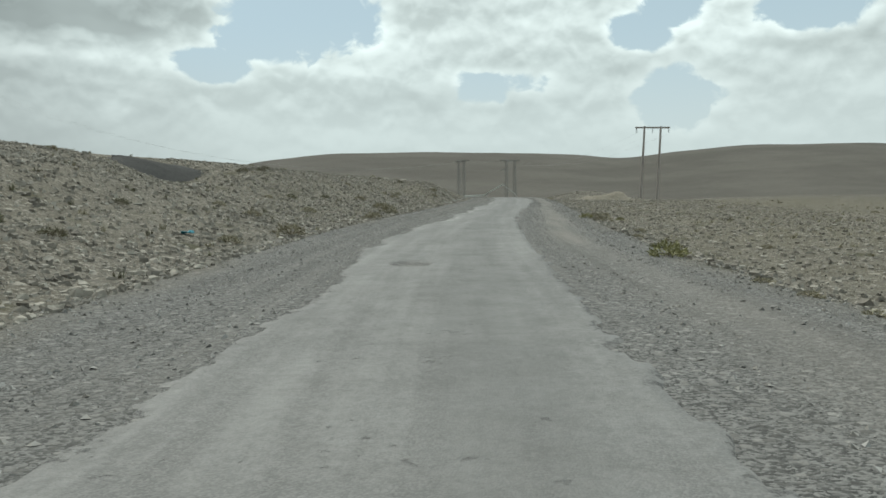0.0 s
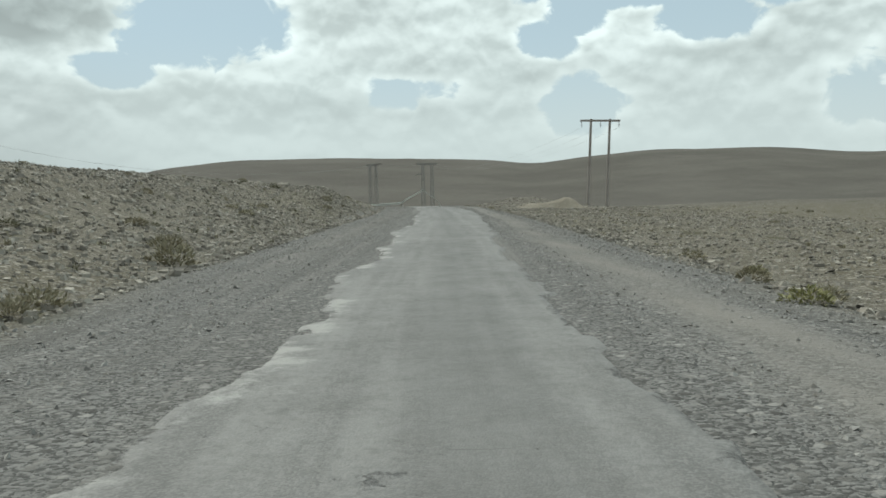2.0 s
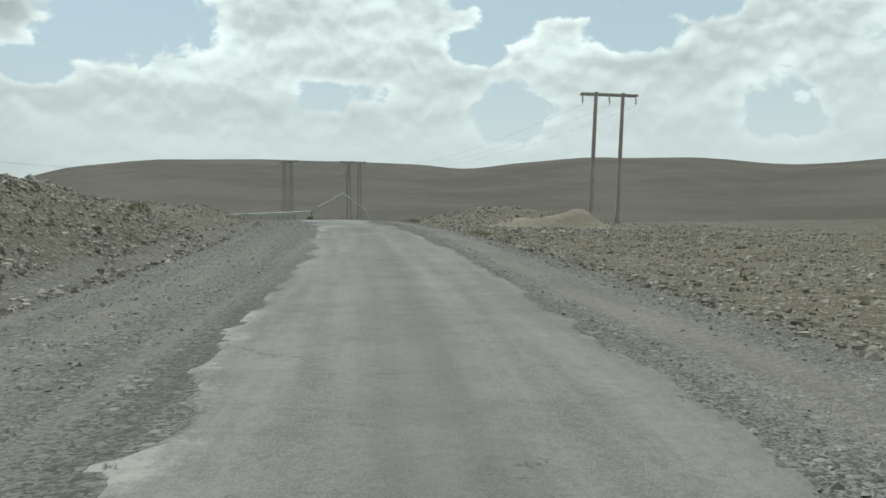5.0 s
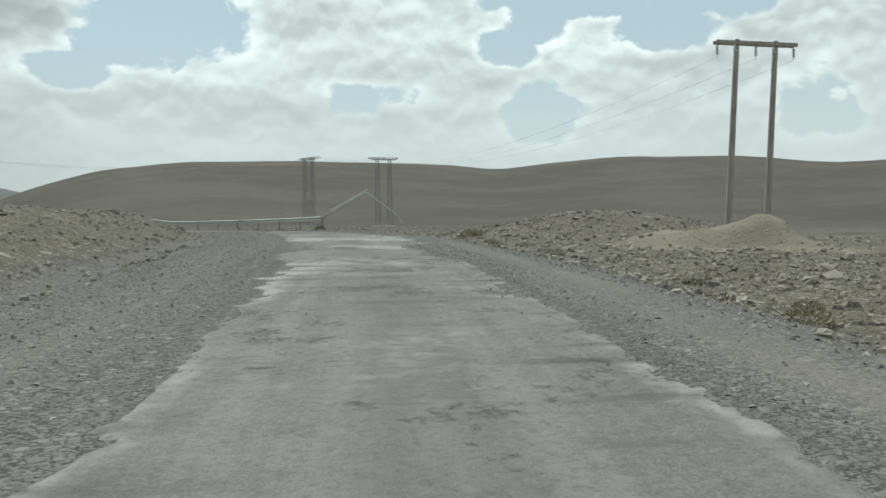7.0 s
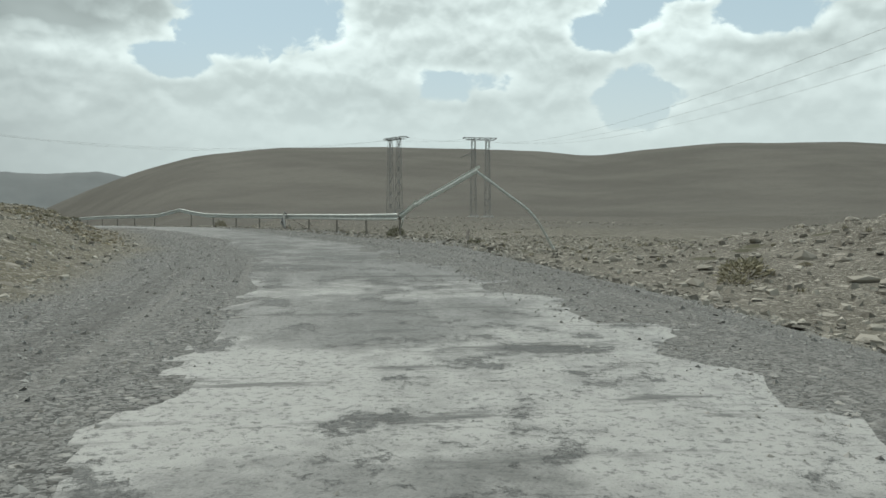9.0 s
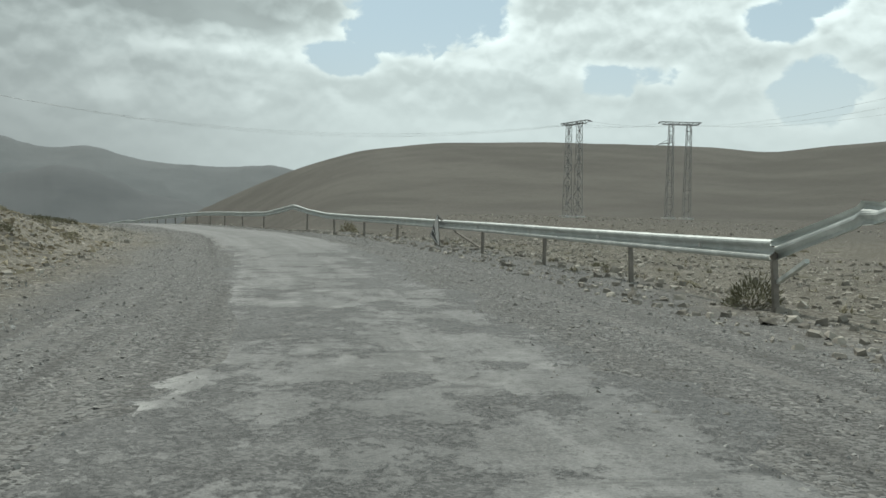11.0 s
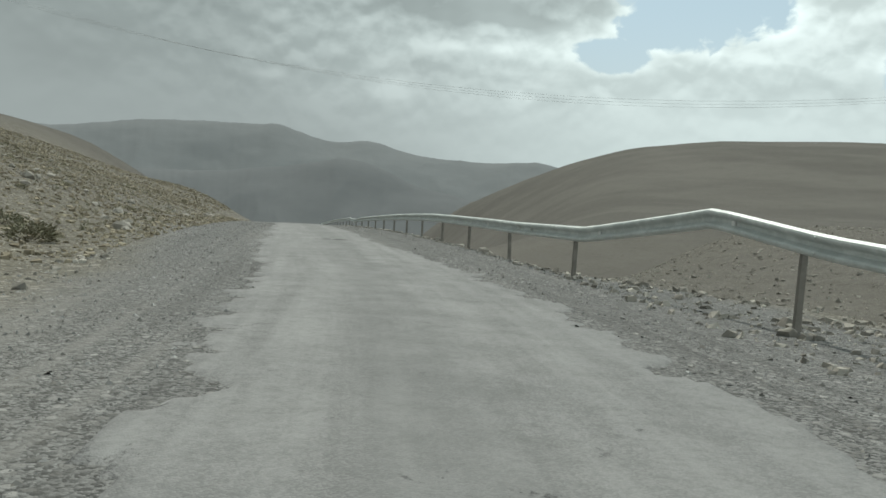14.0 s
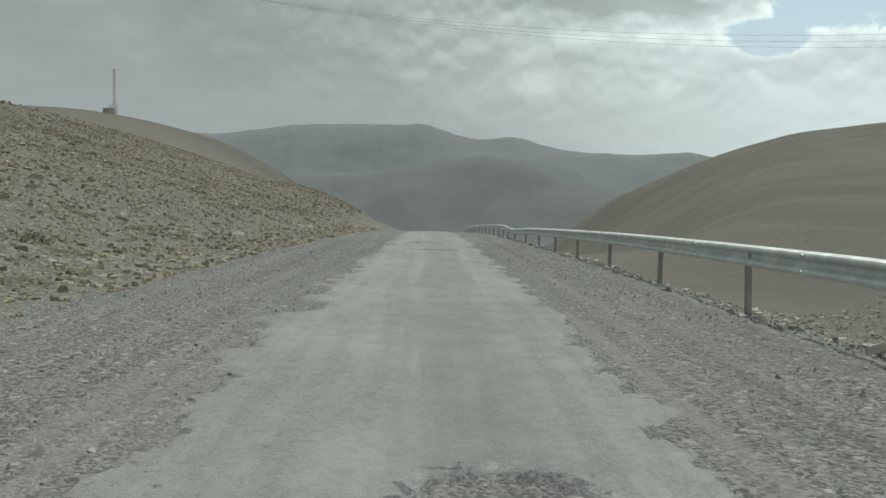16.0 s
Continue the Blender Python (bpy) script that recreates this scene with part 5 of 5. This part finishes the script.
def scatter(name, n, s_range, l_range, sizes, power, mat, label, seed, clump=0.0, small=False):
    """Stones over a stretch beside the road, denser towards it."""
    rng = np.random.default_rng(seed)
    s = rng.uniform(*s_range, n)
    l = l_range[0] + (l_range[1] - l_range[0]) * rng.uniform(0, 1, n) ** power
    x, y = on_road(s, l)
    if clump:
        keep = bumps(x, y, 3.0, 3, seed) + rng.uniform(-0.7, 0.7, n) > clump - 0.4
        s, l, x, y = s[keep], l[keep], x[keep], y[keep]
    if l_range[1] > 10:
        keep = dug_sand(x, y) < rng.uniform(0.05, 1.2, len(x))
        s, l, x, y = s[keep], l[keep], x[keep], y[keep]
    if name == "shoulder_gravel":
        keep = (np.abs(l - track_right(s)) > 0.4) | (s > 125) | (rng.uniform(0, 1, len(l)) < 0.12)
        s, l, x, y = s[keep], l[keep], x[keep], y[keep]
    size = sizes[0] + (sizes[1] - sizes[0]) * rng.uniform(0, 1, len(x)) ** 3.6
    me = stone_mesh(name, x, y, terrain(x, y), size, rng, *((OCTA, OCTA_FACES) if small else (SLAB, SLAB_FACES)))
    me.materials.append(mat)
    tagged(new(name, me), label, "stones", kind="stuff")


def build_stones():
    bank, flat, rubble = "scattered angular brown stones on the bank", "scattered pale stones over flat ground", "loose stones and rubble beyond the shoulder"
    scatter("field_stones", 60000, (4, 98), (-4.6, -19), (0.045, 0.22), 1.25, M_STONE, bank, 1, -0.15)
    scatter("field_stones", 38000, (5, 118), (4.6, 24), (0.045, 0.21), 1.25, M_STONE, flat, 2, -0.05)
    scatter("field_stones", 19000, (104, 190), (5.0, 28), (0.04, 0.26), 1.2, M_STONE, rubble, 3, 0.0)
    scatter("field_stones", 15000, (98, 196), (-4.4, -20), (0.035, 0.22), 1.2, M_STONE, "loose stones on the low bank", 4, 0.05)
    scatter("field_stones", 44000, (194, 280), (-4.9, -40), (0.05, 0.25), 1.2, M_TAN, "dense angular stones covering the hillside", 5, -0.15)
    scatter("field_stones", 11000, (196, 340), (-30, -120), (0.12, 0.5), 1.2, M_TAN, "stones thinning out towards the hilltop", 12, -0.2)
    scatter("field_stones", 15000, (270, 350), (-5, -45), (0.10, 0.42), 1.1, M_TAN, "angular stones on the far end of the hillside", 14, -0.2)
    scatter("field_stones", 7000, (188, 285), (12, 75), (0.10, 0.45), 1.4, M_STONE, "scattered stones on the falling ground past the guardrail", 13, -0.1)
    scatter("field_stones", 14000, (186, 262), (4.4, 26), (0.04, 0.24), 1.3, M_STONE, "stones on the shoulder under the guardrail", 6, -0.1)
    scatter("field_stones", 6000, (145, 172), (-4.8, -15), (0.04, 0.22), 1.1, M_TAN, "tan angular stones on the low verge", 15, -0.1)
    gravel = "loose grey gravel on the shoulder"
    scatter("shoulder_gravel", 32000, (3, 120), (-1.9, -5.6), (0.02, 0.09), 0.8, M_CHIP, gravel, 7, 0.0, True)
    scatter("shoulder_gravel", 32000, (3, 120), (1.8, 5.4), (0.02, 0.09), 0.8, M_CHIP, gravel, 8, 0.0, True)
    scatter("shoulder_gravel", 26000, (120, 240), (-1.5, -5.6), (0.02, 0.09), 0.8, M_CHIP, gravel, 9, 0.0, True)
    scatter("shoulder_gravel", 28000, (120, 240), (2.0, 6.8), (0.02, 0.09), 0.8, M_CHIP, gravel, 10, 0.0, True)
    scatter("road_chippings", 22000, (98, 172), (-1.8, 3.6), (0.018, 0.055), 1.0, M_CHIP, "loose chippings over the broken road surface", 11, 0.2, True)
    # larger rocks, each a thing
    rng = np.random.default_rng(20)
    spots = [(203.4, 4.85, 0.42), (203.1, 5.0, 0.3), (211.0, 4.8, 0.3), (57.2, 5.6, 0.34), (58.8, 6.6, 0.42), (60.3, 7.4, 0.36), (132.6, 7.4, 0.42), (126.6, 6.5, 0.40), (131.0, 6.9, 0.3), (160.3, 8.0, 0.4), (161.0, 8.3, 0.34), (171.4, 6.9, 0.42), (172.0, 7.1, 0.5),
             (205.8, -6.2, 0.75), (206.9, -6.5, 0.55), (205.0, -5.9, 0.45), (209.0, -6.6, 0.5), (224.0, -13.0, 0.6), (220.0, -10.5, 0.6), (215.0, -9.0, 0.55), (212.0, -12.0, 0.6),
             (14.0, -9.0, 0.5), (19.0, -10.5, 0.42), (26.0, -8.6, 0.4), (31.0, -11.0, 0.5), (40.0, -12.0, 0.55), (46.0, -9.0, 0.4), (118.0, 13.0, 0.5), (121.0, 12.0, 0.45), (124.0, 14.0, 0.5), (119.5, 15.5, 0.55)]
    for _ in range(70):
        spots.append((rng.uniform(70, 92), -rng.uniform(8.5, 13), rng.uniform(0.22, 0.5)))
    for _ in range(95):
        spots.append((rng.uniform(108, 142), rng.uniform(8.5, 19), rng.uniform(0.25, 0.55)))
    for _ in range(70):
        spots.append((rng.uniform(206, 255), -rng.uniform(7, 26), rng.uniform(0.3, 0.6)))
    for s, l, size in spots:
        x, y = on_road(s, l)
        if dug_sand(x, y) > 0.3:
            continue
        one = np.zeros(1)
        me = stone_mesh("rock", one, one, one, np.array([size]), rng, ICO, ICO_FACES)
        me.materials.append(M_STONE)
        ob = new("rock", me)
        ob.location = (float(x), float(y), ground_z(float(x), float(y)))
        tagged(ob, "angular weathered grey-brown rock on stony ground", "rock", "roadside rocks")


def build_pit_face():
    """Dark mound for the pit's shaded far wall, the shade put into its colour."""
    cx, cy, top = -17.3, 43.0, 4.84
    a = np.linspace(0, 2 * np.pi, 72, endpoint=False)
    k = np.linspace(0, 1, 26)
    A, K = np.meshgrid(a, k)
    u, v = 5.4 * K * np.cos(A), 2.9 * K * np.sin(A)
    X, Y = cx + 0.94 * u - 0.33 * v, cy + 0.35 * u + 0.94 * v
    g = terrain(X, Y)
    lift = (1 - K) ** 1.25 * (1 + 0.12 * bumps(X, Y, 1.4, 3, 161))
    Z = g * (1 - lift) + (top + 0.15 * np.cos(A)) * lift - 0.10 * K + 0.03 * bumps(X, Y, 0.35, 2, 163)
    verts = np.stack((X - cx, Y - cy, Z - top + 1.2), -1).reshape(-1, 3)
    i = np.arange(A.size).reshape(A.shape)
    nxt = np.roll(i, -1, axis=1)
    me = raw_mesh("spoil_heap", verts, np.stack((i[:-1], nxt[:-1], nxt[1:], i[1:]), -1).reshape(-1, 4))
    me.materials.append(M_PIT_SHADE)
    ob = new("spoil_heap", me)
    ob.location = (cx, cy, top - 1.2)
    tagged(ob, "smooth mound on the stony bank, the pit wall's shade put into its dark colour", "spoil heap")


def build_litter():
    rng = random.Random(5)
    x, y, z = place(19.6, -6.7)
    bm = bmesh.new()
    bmesh.ops.create_grid(bm, x_segments=8, y_segments=6, size=0.15)
    for v in bm.verts:
        v.co.z = 0.05 + 0.07 * noise.noise(v.co * 7) + 0.04 * rng.random()
    bmesh.ops.solidify(bm, geom=bm.faces[:], thickness=0.004)
    ob = part("plastic_bag", bm, M_BLUE)
    ob.location = (x, y, z)
    tagged(ob, "crumpled light blue plastic bag lying among stones", "litter")


pole_ends = build_power_pole()
near_ends = build_lattice_tower(22.73, 274.77, 21.5, 12.0, 2.85, True, "grey steel lattice pylon with two legs and a side arm")
road_ends = build_lattice_tower(6.21, 271.94, 21.2, -55.0, 2.85, False, "grey steel lattice pylon with two legs and one crossarm")
far_ends = build_lattice_tower(-165.0, 205.0, 58.0, 22.0, 3.3, False, "grey steel lattice pylon with two legs on the hillside")
for a, b in zip(pole_ends, near_ends):
    build_wire(a, b, 3.4, 0.008)
for a, b in zip(near_ends, road_ends):
    build_wire(a, b, 0.5)
for a, b in zip(road_ends, far_ends[::-1]):
    build_wire(a, b, 16.5, 0.009)
build_guardrail()
build_warning_sign()
build_stake(151.0, 9.4, 0.68, 6.0)
build_mast()
build_litter()
build_pit_face()
build_plants()
build_tufts()
build_stones()
